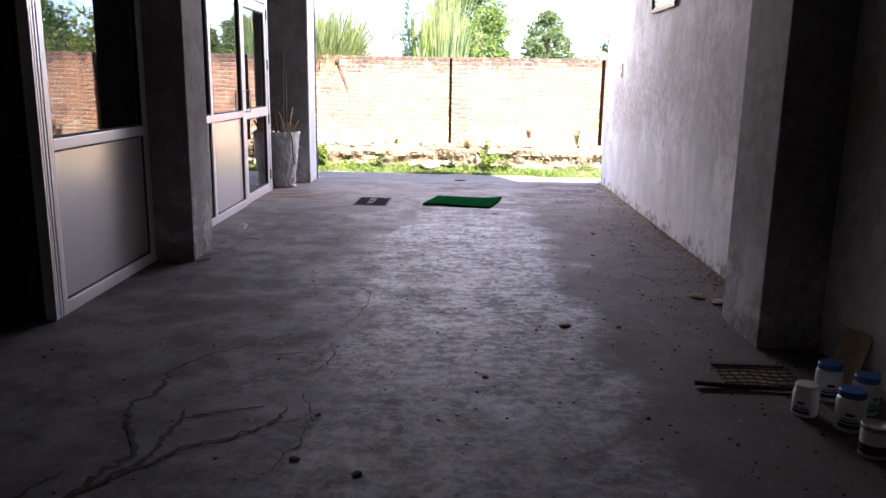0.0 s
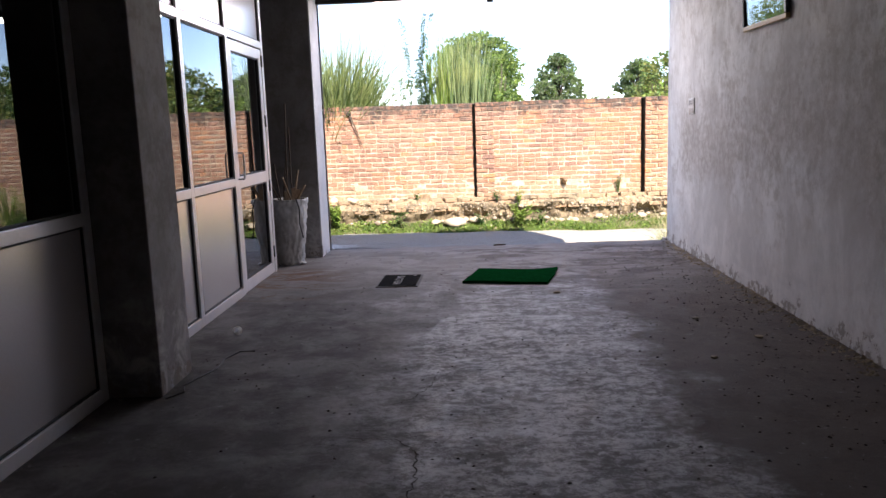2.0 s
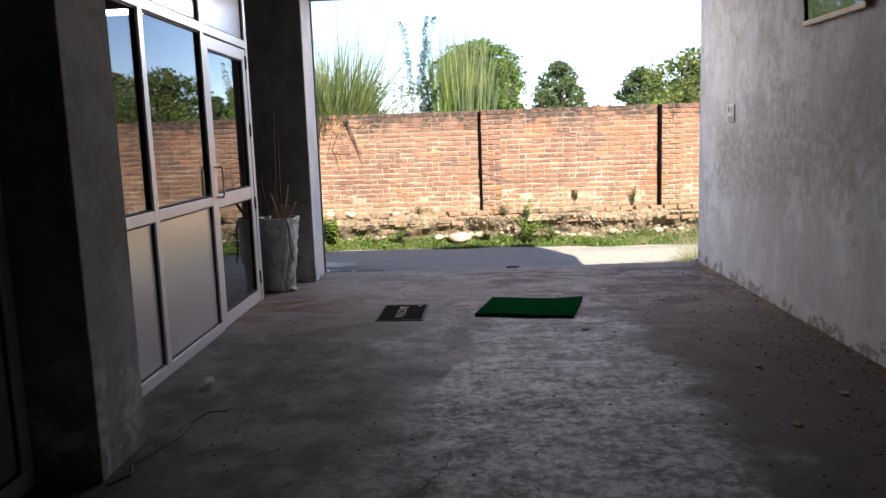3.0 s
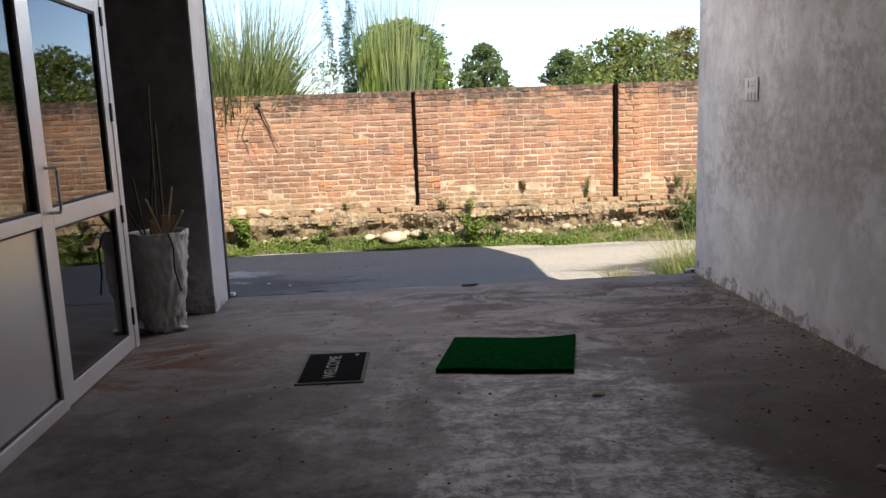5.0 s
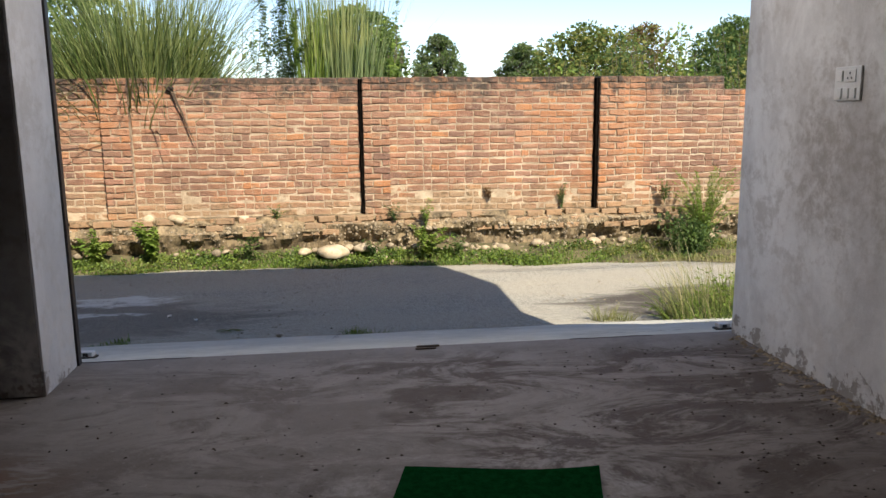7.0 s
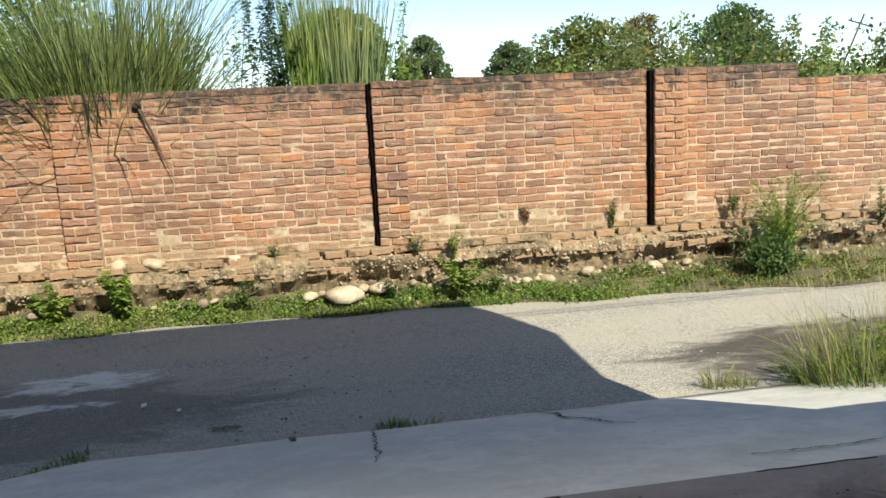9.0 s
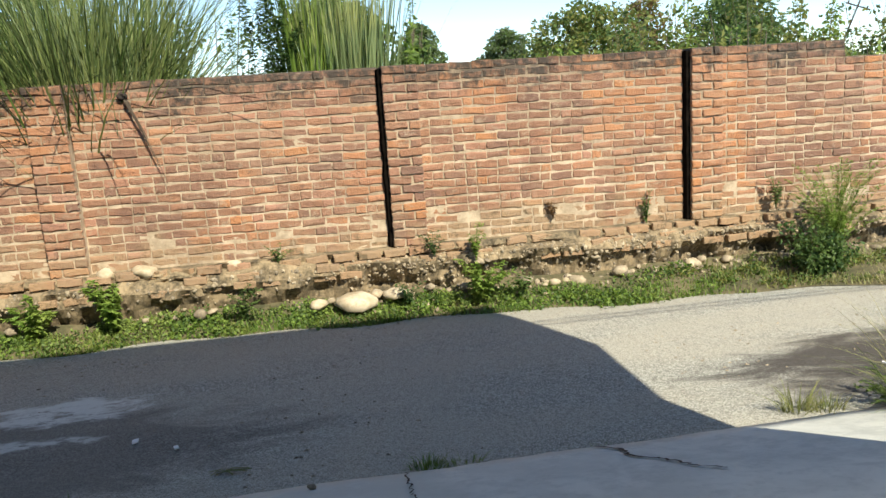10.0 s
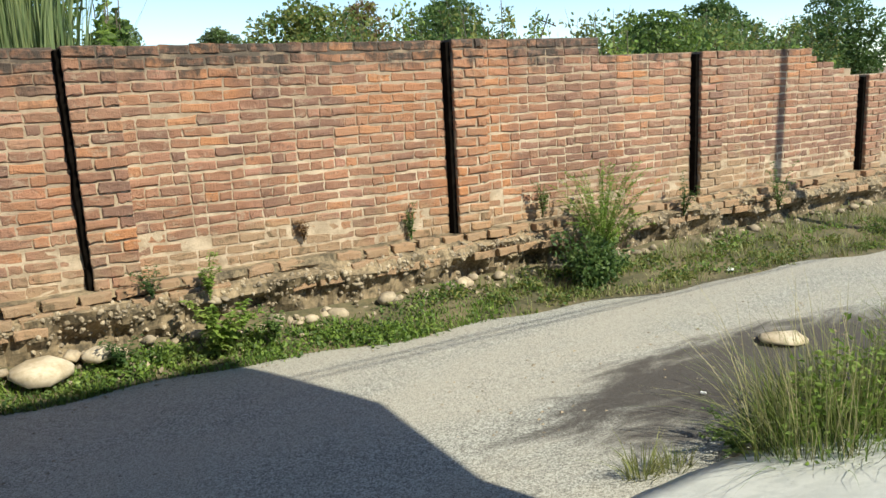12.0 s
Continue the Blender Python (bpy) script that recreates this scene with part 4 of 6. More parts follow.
for x, y, z, r, flat, say in ((-0.50, 15.96, -0.365, 0.225, 0.46, "large smooth buff boulder at the foot of the wall"), (-0.11, 16.0, -0.33, 0.13, 0.5, "flat buff stone beside the large boulder"),
                         (-0.86, 15.98, -0.36, 0.10, 0.6, "rounded buff stone in the verge"), (-2.78, 16.29, 0.05, 0.11, 0.62, "rounded stone lodged under the bricks"), (-2.42, 16.29, 0.045, 0.12, 0.6, "rounded stone lodged under the bricks"),
                         (-1.62, 16.29, 0.045, 0.075, 0.6, "small stone lodged under the bricks"), (4.07, 13.64, -0.475, 0.18, 0.18, "flat pale stone at the edge of the lane")):
    ob = smooth(part("boulder", rubble(bmesh.new(), random.Random(int(x * 100)), r, flat), STONE))
    ob.matrix_basis = pose(x, y, z, 0, 0, 20 * x)
    tagged(ob, say, "stone", "stones along the lane")


# ---- plants ----
def blades(rnd, n, base, spread, height, lean, width, droop, segs=5):
    """Arching grass blades: verts and faces."""
    verts, faces = [], []
    for _ in range(n):
        a, rr = rnd.uniform(0, math.tau), math.sqrt(rnd.random())
        bx, by = base[0] + spread[0] * rr * math.cos(a), base[1] + spread[1] * rr * math.sin(a)
        out = Vector((math.cos(a) * spread[0], math.sin(a) * spread[1], 0))
        out = (out.normalized() + Vector((rnd.uniform(-0.9, 0.9), rnd.uniform(-0.9, 0.9), 0))) * rr
        h = height * rnd.uniform(0.55, 1.05)
        ln, dr, w = lean * rnd.uniform(0.3, 1.2), droop * rnd.uniform(0.2, 1.4), width * rnd.uniform(0.6, 1.2)
        side = Vector((rnd.uniform(-1, 1), rnd.uniform(-1, 1), 0)).normalized() * w / 2
        k = len(verts)
        for s in range(segs + 1):
            f = s / segs
            c = Vector((bx, by, base[2])) + out * (ln * f + dr * f * f * f) * h + Vector((0, 0, h * (f - 0.38 * dr * f ** 3 * min(1.0, out.length * 1.6))))
            t = side * (1 - f ** 2.2)
            verts += [c - t, c + t] if s < segs else [c]
        for s in range(segs - 1):
            faces.append((k + 2 * s, k + 2 * s + 1, k + 2 * s + 3, k + 2 * s + 2))
        e = k + 2 * (segs - 1)
        faces.append((e, e + 1, e + 2))
    return verts, faces


def leaf_cloud(rnd, blobs, n, size, ragged=0.45, stretch_leaf=1.7):
    """Leaves scattered through blobs (x, y, z, rx, ry, rz), thinned by noise so that gaps and an uneven outline stay."""
    verts, faces = [], []
    weights = [b[3] * b[4] * b[5] for b in blobs]
    made = 0
    while made < n:
        b = rnd.choices(blobs, weights)[0]
        d = Vector((rnd.gauss(0, 1), rnd.gauss(0, 1), rnd.gauss(0, 1))).normalized()
        c = Vector((b[0] + d.x * b[3], b[1] + d.y * b[4], b[2] + d.z * b[5]))
        scale = 1.6 / max(b[3], 0.05)
        lump = 1 + ragged * noise.noise(c * scale) + ragged * 0.5 * noise.noise(c * scale * 2.7)
        f = (0.45 + 0.55 * rnd.random() ** 0.5) * lump
        c = Vector((b[0] + d.x * b[3] * f, b[1] + d.y * b[4] * f, b[2] + d.z * b[5] * f))
        if noise.noise(c * scale * 1.9 + Vector((7, 3, 1))) < -0.26:
            if rnd.random() < 0.65:
                made += 0.3
                continue
        s = size * rnd.uniform(0.6, 1.3)
        ax = (d + Vector((rnd.uniform(-1, 1), rnd.uniform(-1, 1), rnd.uniform(-1.0, 0.5)))).normalized()
        up = ax.cross(Vector((rnd.uniform(-1, 1), rnd.uniform(-1, 1), rnd.uniform(-1, 1)))).normalized()
        nr = ax.cross(up)
        k = len(verts)
        verts += [c - ax * s * stretch_leaf / 2, c + up * s / 2 + nr * s * 0.12, c + ax * s * stretch_leaf / 2, c - up * s / 2 + nr * s * 0.12]
        faces.append((k, k + 1, k + 2, k + 3))
        made += 1
    return verts, faces


def tufted(name, label, category, base, parts, group=""):
    """A plant of one or more blade or leaf meshes."""
    root = thing(name, 0, 0, 0, label, category, group)
    for part_name, (v, f), mat in parts:
        tagged(mesh_of(part_name, v, f, mat, root), kind="stuff")
    return root


def shrub(name, label, rnd, x, y, z, width, height, n, size, mat, stems=7, category="bush", mat_two=None, share=0.3, group=""):
    root = thing(name, x, y, z, label, category, group)
    bm = bmesh.new()
    blobs = []
    for k in range(stems):
        a, r = rnd.uniform(0, math.tau), rnd.uniform(0.2, 0.9) * width / 2
        tip = Vector((math.cos(a) * r, math.sin(a) * r, height * rnd.uniform(0.45, 1.0)))
        rod([(tip.x * 0.08, tip.y * 0.08, 0), (tip.x * 0.45, tip.y * 0.45, tip.z * 0.45), tip], 0.004 * height + 0.002, 5, bm, 0.3)
        for f in (0.4, 0.68, 0.9):
            w = width * rnd.uniform(0.15, 0.24) * (1.25 - 0.75 * f)
            blobs.append((tip.x * f, tip.y * f, tip.z * f, w, w, w * rnd.uniform(0.8, 1.3)))
    tagged(part("branchwork", bm, BARK, root), kind="stuff")
    mesh_of("leaves", *leaf_cloud(rnd, blobs, int(n * (1 - share if mat_two else 1)), size), mat, root)
    if mat_two:
        mesh_of("leaves", *leaf_cloud(rnd, blobs, int(n * share), size), mat_two, root)
    return root


def weed(label, rnd, x, y, z, width, height, n, size, mat, stems=9, group=""):
    """A low plant: arching stems with leaves standing off along them."""
    root = thing("sapling" if height > 2 else "weed", x, y, z, label, "sapling" if height > 2 else "weed", group)
    bm = bmesh.new()
    verts, faces = [], []
    for k in range(stems):
        a, r, h = rnd.uniform(0, math.tau), width / 2 * rnd.uniform(0.35, 1.1), height * rnd.uniform(0.5, 1.05)
        tip = Vector((math.cos(a) * r, math.sin(a) * r * 0.8, h))
        bend = lambda f: Vector((tip.x * f ** 1.3, tip.y * f ** 1.3, h * (1 - (1 - f) ** 1.6)))
        rod([bend(f) for f in (0.0, 0.35, 0.7, 1.0)], 0.0035, 4, bm, 0.4)
        for q in range(max(3, n // stems)):
            f = 0.12 + 0.88 * rnd.random() ** 0.8
            c, b = bend(f), rnd.uniform(0, math.tau)
            ax = Vector((math.cos(b), math.sin(b), rnd.uniform(-0.35, 0.5))).normalized()
            s = size * rnd.uniform(0.55, 1.25) * (1.15 - 0.45 * f)
            side = ax.cross(Vector((rnd.uniform(-0.4, 0.4), rnd.uniform(-0.4, 0.4), 1))).normalized()
            lift = side.cross(ax)
            i = len(verts)
            verts += [c + ax * s * 0.2, c + ax * s * 0.75 + side * s * 0.42 + lift * s * 0.1, c + ax * s * 1.5 - lift * s * 0.15, c + ax * s * 0.75 - side * s * 0.42 + lift * s * 0.1]
            faces.append((i, i + 1, i + 2, i + 3))
    tagged(part("branchwork", bm, mat, root), kind="stuff")
    mesh_of("leaves", verts, faces, mat, root)
    return root


def tree(label, rnd, x, y, top, width, n, size, mat, mat_two=None, share=0.25, group="trees beyond the wall", bare=0.3):
    """A tapered trunk with limbs and a crown of leaf clumps."""
    z0 = -0.56
    root = thing("tree", x, y, z0, label, "tree", group)
    h = top - z0
    bm = bmesh.new()
    rod([(0, 0, 0), (0.03 * h, 0, h * 0.25), (-0.02 * h, 0.02 * h, h * 0.55), (0, 0, h * 0.85)], 0.035 * h, 8, bm, 0.25)
    blobs = []
    count = 16
    for k in range(count):
        f = bare + (0.95 - bare) * (k + 0.5) / count
        belly = math.sin(math.pi * min(1.0, (f - bare) / (1 - bare) * 0.85 + 0.18)) ** 0.7
        a, r = k * 2.4 + rnd.uniform(-0.5, 0.5), width / 2 * belly * rnd.uniform(0.45, 0.80)
        tip = (math.cos(a) * r, math.sin(a) * r, h * f)
        rod([(0, 0, h * max(0.15, f - 0.22)), (tip[0] * 0.5, tip[1] * 0.5, h * (f - 0.08)), tip], 0.012 * h, 5, bm, 0.3)
        w = width * rnd.uniform(0.17, 0.26) * (0.6 + 0.4 * belly)
        blobs.append((*tip, w, w, w * rnd.uniform(0.6, 0.85)))
    blobs.append((0, 0, h * 0.93, width * 0.18, width * 0.18, h * 0.07))
    part("trunk", bm, BARK, root)
    mesh_of("crown", *leaf_cloud(rnd, blobs, int(n * (1 - share if mat_two else 1)), size, 0.5), mat, root)
    if mat_two:
        mesh_of("crown", *leaf_cloud(rnd, blobs, int(n * share), size, 0.5), mat_two, root)
    return root


rnd = random.Random(5)
tufted("reed_clump", "tall arching green reed clump drooping over the wall", "reeds", 0, [
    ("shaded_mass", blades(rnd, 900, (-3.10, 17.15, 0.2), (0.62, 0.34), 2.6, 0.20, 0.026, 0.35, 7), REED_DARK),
    ("blade_mass", blades(rnd, 1350, (-3.0, 17.1, 0.2), (0.66, 0.36), 3.25, 0.20, 0.024, 0.34, 7), REED),
    ("straw_mass", blades(rnd, 160, (-3.05, 17.05, 0.2), (0.6, 0.3), 2.9, 0.26, 0.02, 0.5, 7), GRASS_DRY),
    ("upright_mass", blades(rnd, 260, (-2.45, 17.1, 0.2), (0.22, 0.2), 3.3, 0.10, 0.02, 0.16, 6), REED_BLUE),
    ("drooping_mass", blades(rnd, 210, (-3.3, 16.55, 1.68), (0.85, 0.12), 0.32, 0.9, 0.009, 1.9, 6), GRASS_DRY),
    ("plume_mass", blades(rnd, 330, (-2.7, 17.1, 0.2), (0.42, 0.3), 4.3, 0.18, 0.011, 0.22, 6), REED_BLUE)])
tufted("reed_clump", "upright pale green reed clump behind the wall", "reeds", 0, [
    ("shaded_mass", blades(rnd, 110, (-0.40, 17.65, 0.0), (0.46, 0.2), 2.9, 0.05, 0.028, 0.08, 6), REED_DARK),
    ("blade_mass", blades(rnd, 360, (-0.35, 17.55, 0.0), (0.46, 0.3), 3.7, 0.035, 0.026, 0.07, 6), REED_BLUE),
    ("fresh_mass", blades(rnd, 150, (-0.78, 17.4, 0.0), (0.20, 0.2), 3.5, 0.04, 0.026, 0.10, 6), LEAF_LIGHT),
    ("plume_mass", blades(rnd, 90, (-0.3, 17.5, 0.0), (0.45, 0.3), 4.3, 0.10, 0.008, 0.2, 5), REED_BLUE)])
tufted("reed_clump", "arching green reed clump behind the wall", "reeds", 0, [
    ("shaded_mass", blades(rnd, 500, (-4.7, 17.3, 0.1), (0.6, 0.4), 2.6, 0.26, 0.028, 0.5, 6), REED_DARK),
    ("blade_mass", blades(rnd, 600, (-4.7, 17.2, 0.1), (0.6, 0.4), 2.9, 0.26, 0.026, 0.5, 6), REED)])
weed("slim dark-leaved sapling behind the wall", rnd, -1.20, 17.25, -0.56, 0.95, 3.9, 8500, 0.052, LEAF_DARK, 32, "saplings behind the wall")
weed("slender green shoots beside the sapling", rnd, -1.55, 17.35, -0.56, 0.8, 3.5, 1100, 0.045, LEAF_MID, 7, "saplings behind the wall")
shrub("bush", "light green bush behind the wall", rnd, -1.9, 18.0, -0.56, 1.7, 3.35, 6500, 0.05, LEAF_LIGHT, 22, mat_two=LEAF_MID)
shrub("bush", "leafy green bush beside the reeds", rnd, 0.42, 18.2, -0.56, 1.0, 3.3, 7000, 0.055, LEAF_MID, 24, mat_two=LEAF_LIGHT)
weed("slender green shoots beside the reeds", rnd, 0.25, 17.6, -0.56, 0.9, 3.7, 900, 0.05, LEAF_LIGHT, 6, "saplings behind the wall")
shrub("bush", "yellow-green bush beyond the wall", rnd, 4.6, 23.0, -0.56, 2.0, 3.2, 2600, 0.09, LEAF_YELLOW, 8, mat_two=LEAF_MID)
shrub("creeper", "green creeper spilling over the wall", rnd, 6.9, 18.15, -0.2, 2.8, 2.3, 5200, 0.055, LEAF_LIGHT, 20, "creeper", LEAF_DARK)
shrub("creeper", "green creeper spilling over the wall", rnd, 9.6, 18.4, -0.2, 3.2, 2.2, 5200, 0.055, LEAF_MID, 20, "creeper", LEAF_LIGHT)
shrub("creeper", "straggling green creeper behind the coping", rnd, 4.3, 17.3, -0.56, 1.3, 2.85, 700, 0.05, LEAF_YELLOW, 12, "creeper")
tree("broad rounded green tree far beyond the wall", rnd, 0.6, 51, 7.0, 6.8, 26000, 0.13, LEAF_MID, LEAF_LIGHT)
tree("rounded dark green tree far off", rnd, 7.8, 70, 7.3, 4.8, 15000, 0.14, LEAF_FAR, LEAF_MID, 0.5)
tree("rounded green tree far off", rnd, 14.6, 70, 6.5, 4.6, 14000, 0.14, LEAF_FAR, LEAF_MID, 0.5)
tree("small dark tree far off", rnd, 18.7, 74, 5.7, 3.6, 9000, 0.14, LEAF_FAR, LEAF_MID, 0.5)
tree("spreading green tree with browning top", rnd, 11.2, 42, 5.0, 6.2, 13000, 0.12, LEAF_YELLOW, LEAF_MID, 0.45, bare=0.1)
tree("tree with dry brown leaves", rnd, 14.2, 43, 5.3, 3.8, 8500, 0.10, LEAF_BROWN, LEAF_YELLOW, 0.5, bare=0.15)
tree("dark leafy tree beyond the wall", rnd, 20.6, 46, 5.9, 6.0, 20000, 0.12, LEAF_MID, LEAF_DARK, bare=0.15)
tree("dark leafy tree beyond the wall", rnd, 14.2, 25, 3.0, 3.0, 10920, 0.07, LEAF_MID, LEAF_LIGHT, bare=0.15)
tree("green tree at the edge of the field", rnd, 30, 42, 4.0, 6.0, 10920, 0.14, LEAF_MID, LEAF_LIGHT, bare=0.1)
tree("dark tree at the edge of the field", rnd, 40, 46, 5.8, 6.0, 13000, 0.15, LEAF_DARK, LEAF_MID, bare=0.15)
tree("dark tree at the edge of the field", rnd, 52, 46, 6.6, 7.0, 11700, 0.16, LEAF_DARK, LEAF_MID, bare=0.15)
tree("green tree at the edge of the field", rnd, 22, 30, 3.0, 5.0, 7800, 0.09, LEAF_MID, LEAF_YELLOW, bare=0.1)
tree("leafy green tree beyond the wall", rnd, -6.5, 27, 4.6, 5.0, 10920, 0.09, LEAF_MID, LEAF_DARK, bare=0.15)
tree("leafy green tree beyond the wall", rnd, -12, 32, 5.5, 6.0, 9360, 0.12, LEAF_MID, LEAF_LIGHT, bare=0.15)
for k in range(26):
    xx = -75 + 8.2 * k + rnd.uniform(-2.5, 2.5)
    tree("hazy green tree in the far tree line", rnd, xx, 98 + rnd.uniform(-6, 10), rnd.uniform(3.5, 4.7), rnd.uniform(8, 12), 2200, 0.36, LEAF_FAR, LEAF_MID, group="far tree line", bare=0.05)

for k, x in enumerate((-9.5, -7.2, -4.9, 6.4, 8.4, 10.6, 12.8, 15.4)):
    shrub("bush", ("fresh green", "yellow-green", "leafy green")[k % 3] + " bush in the field beyond the wall", rnd, x, 23.5 + rnd.uniform(-2.5, 4.0), -0.56, rnd.uniform(2.2, 3.2), rnd.uniform(2.7, 3.2), 3200, 0.075, (LEAF_LIGHT, LEAF_YELLOW, LEAF_MID)[k % 3], 14, mat_two=LEAF_MID, group="bushes beyond the wall")

for k in range(24):
    x = 7.4 + 1.25 * k + rnd.uniform(-0.5, 0.5) + (4.0 if k > 14 else 0.0)
    shrub("bush", ("yellow-green", "fresh green", "dusty green", "dark green")[k % 4] + " thicket beyond the wall", rnd, x, 38.5 + rnd.uniform(-2.0, 2.0), -0.56, rnd.uniform(3.0, 4.2), min(3.7 + 0.4 * k, 5.0) + rnd.uniform(-0.3, 0.5), 2600, 0.12, (LEAF_YELLOW, LEAF_LIGHT, LEAF_MID, LEAF_DARK)[k % 4], 16, mat_two=(LEAF_MID, LEAF_YELLOW)[k % 2], share=0.4, group="thicket beyond the wall")

# along the lane
weed("feathery light green bush at the foot of the wall", rnd, 4.3, 15.80, -0.42, 1.25, 0.98, 6800, 0.024, LEAF_LIGHT, 60, "bushes at the foot of the wall")
shrub("bush", "dark green bush at the foot of the wall", rnd, 4.05, 15.66, -0.45, 0.9, 0.55, 2200, 0.03, LEAF_DARK, 14, mat_two=LEAF_MID, share=0.5)
for x, y, z, w, h, n, s, mat, say in ((0.62, 15.74, -0.44, 0.69, 0.40, 756, 0.05, LEAF_LIGHT, "broad-leaved green weed in the verge"), (0.68, 16.05, -0.10, 0.24, 0.42, 300, 0.03, LEAF_LIGHT, "feathery green weed on the footing"),
                                   (-2.68, 15.98, -0.42, 0.51, 0.46, 756, 0.055, LEAF_LIGHT, "broad-leaved green weed in the verge"), (-3.35, 15.98, -0.42, 0.46, 0.42, 540, 0.055, LEAF_LIGHT, "broad-leaved green weed in the verge"),
                                   (-1.55, 15.98, -0.42, 0.5, 0.36, 240, 0.04, LEAF_MID, "low green weed in the verge"), (1.05, 15.75, -0.42, 0.3, 0.26, 160, 0.04, LEAF_MID, "low green weed in the verge"),
                                   (0.28, 16.1, -0.02, 0.3, 0.22, 160, 0.03, LEAF_DARK, "small dark weed on the footing"), (2.55, 16.33, 0.05, 0.14, 0.36, 130, 0.03, LEAF_MID, "small weed rooted in the brickwork"),
                                   (1.55, 16.33, 0.18, 0.14, 0.22, 90, 0.03, LEAF_BROWN, "withered weed rooted in the brickwork"), (3.95, 16.25, 0.1, 0.24, 0.4, 190, 0.03, LEAF_MID, "small weed rooted in the brickwork"),
                                   (-1.2, 16.22, 0.02, 0.3, 0.2, 130, 0.03, LEAF_MID, "small weed on the footing"), (5.7, 16.1, -0.1, 0.4, 0.5, 260, 0.035, LEAF_DARK, "dark weed at the foot of the wall"),
                                   (7.1, 16.0, -0.2, 0.5, 0.6, 300, 0.035, LEAF_MID, "ragged weed at the foot of the wall"), (-0.02, 15.86, -0.42, 0.36, 0.22, 170, 0.035, LEAF_DARK, "dark low weed beside the boulder")):
    weed(say, rnd, x, y, z, w, h, n, s, mat, group="weeds along the wall")


def verge_blades(rnd, n, x0, x1, y_lo, y_hi, z_at, h0, h1, w):
    verts, faces = [], []
    for _ in range(n):
        x = rnd.uniform(x0, x1)
        lo, hi = y_lo(x), y_hi(x)
        y = lo + (hi - lo) * rnd.random() ** 1.3
        if noise.noise((x * 1.9, y * 3.0, 8)) < -0.12 and rnd.random() < 0.75:
            continue
        h, a = rnd.uniform(h0, h1), rnd.uniform(0, math.tau)
        lean = Vector((math.cos(a), math.sin(a), 0)) * h * rnd.uniform(0.2, 0.8)
        side = Vector((-math.sin(a), math.cos(a), 0)) * w * rnd.uniform(0.6, 1.3)
        c = Vector((x, y, z_at(x, y)))
        k = len(verts)
        verts += [c - side, c + side, c + lean * 0.4 + side * 0.7 + Vector((0, 0, h * 0.6)), c + lean * 0.4 - side * 0.7 + Vector((0, 0, h * 0.6)), c + lean + Vector((0, 0, h * 0.9))]
        faces += [(k, k + 1, k + 2, k + 3), (k + 3, k + 2, k + 4)]
    return verts, faces


def verge_z(x, y):
    y0 = road_far(x) - 0.06
    f = max(0.0, min(1.0, (y - y0) / (16.22 - y0)))
    return -0.53 + 0.155 * f ** 1.2


tagged(mesh_of("verge_grass", *verge_blades(rnd, 17000, -7, 3.2, lambda x: road_far(x) - 0.07, lambda x: road_far(x) + (0.28 if x < 0.4 else 0.46), verge_z, 0.02, 0.085, 0.006), GRASS), "short green grass along the verge", "grass", kind="stuff")
tagged(mesh_of("verge_grass", *verge_blades(rnd, 12000, 3.0, 15, lambda x: road_far(x) - 0.03, lambda x: 16.15, verge_z, 0.03, 0.13, 0.005), GRASS_DRY), "straw-tinged grass along the verge", "grass", kind="stuff")
mounds = []
for k in range(560):
    x = rnd.uniform(-6.5, 14.0) if k % 4 else rnd.uniform(-6.5, 2.5)
    y = road_far(x) + rnd.uniform(-0.03, 0.30 if x < 2 else 0.55 + 0.05 * (x - 2))
    w = rnd.uniform(0.05, 0.20)
    mounds.append((x, min(y, 16.1), verge_z(x, y) + 0.02, w, w * 0.7, rnd.uniform(0.03, 0.11)))
tagged(mesh_of("ground_cover", *leaf_cloud(rnd, mounds, 21000, 0.024, 0.5, 1.5), LEAF_MID), "low green creeping weeds along the verge", "ground cover", kind="stuff")
tagged(mesh_of("ground_cover", *leaf_cloud(rnd, mounds[::2], 13000, 0.024, 0.5, 1.5), LEAF_LIGHT), "fresh green creeping weeds along the verge", "ground cover", kind="stuff")
tagged(mesh_of("ground_cover", *leaf_cloud(rnd, [m for m in mounds[1::2] if m[0] > 2.5], 5000, 0.022, 0.5, 2.2), LEAF_YELLOW), "yellowing creeping weeds along the verge", "ground cover", kind="stuff")
tagged(mesh_of("slab_edge_grass", *verge_blades(rnd, 1500, -4.2, -2.15, lambda x: slab_edge(max(x, -2.5)) + 0.02, lambda x: slab_edge(max(x, -2.5)) + 0.28, lambda x, y: -0.51, 0.02, 0.08, 0.006), GRASS), "short grass at the edge of the slab", "grass", kind="stuff")
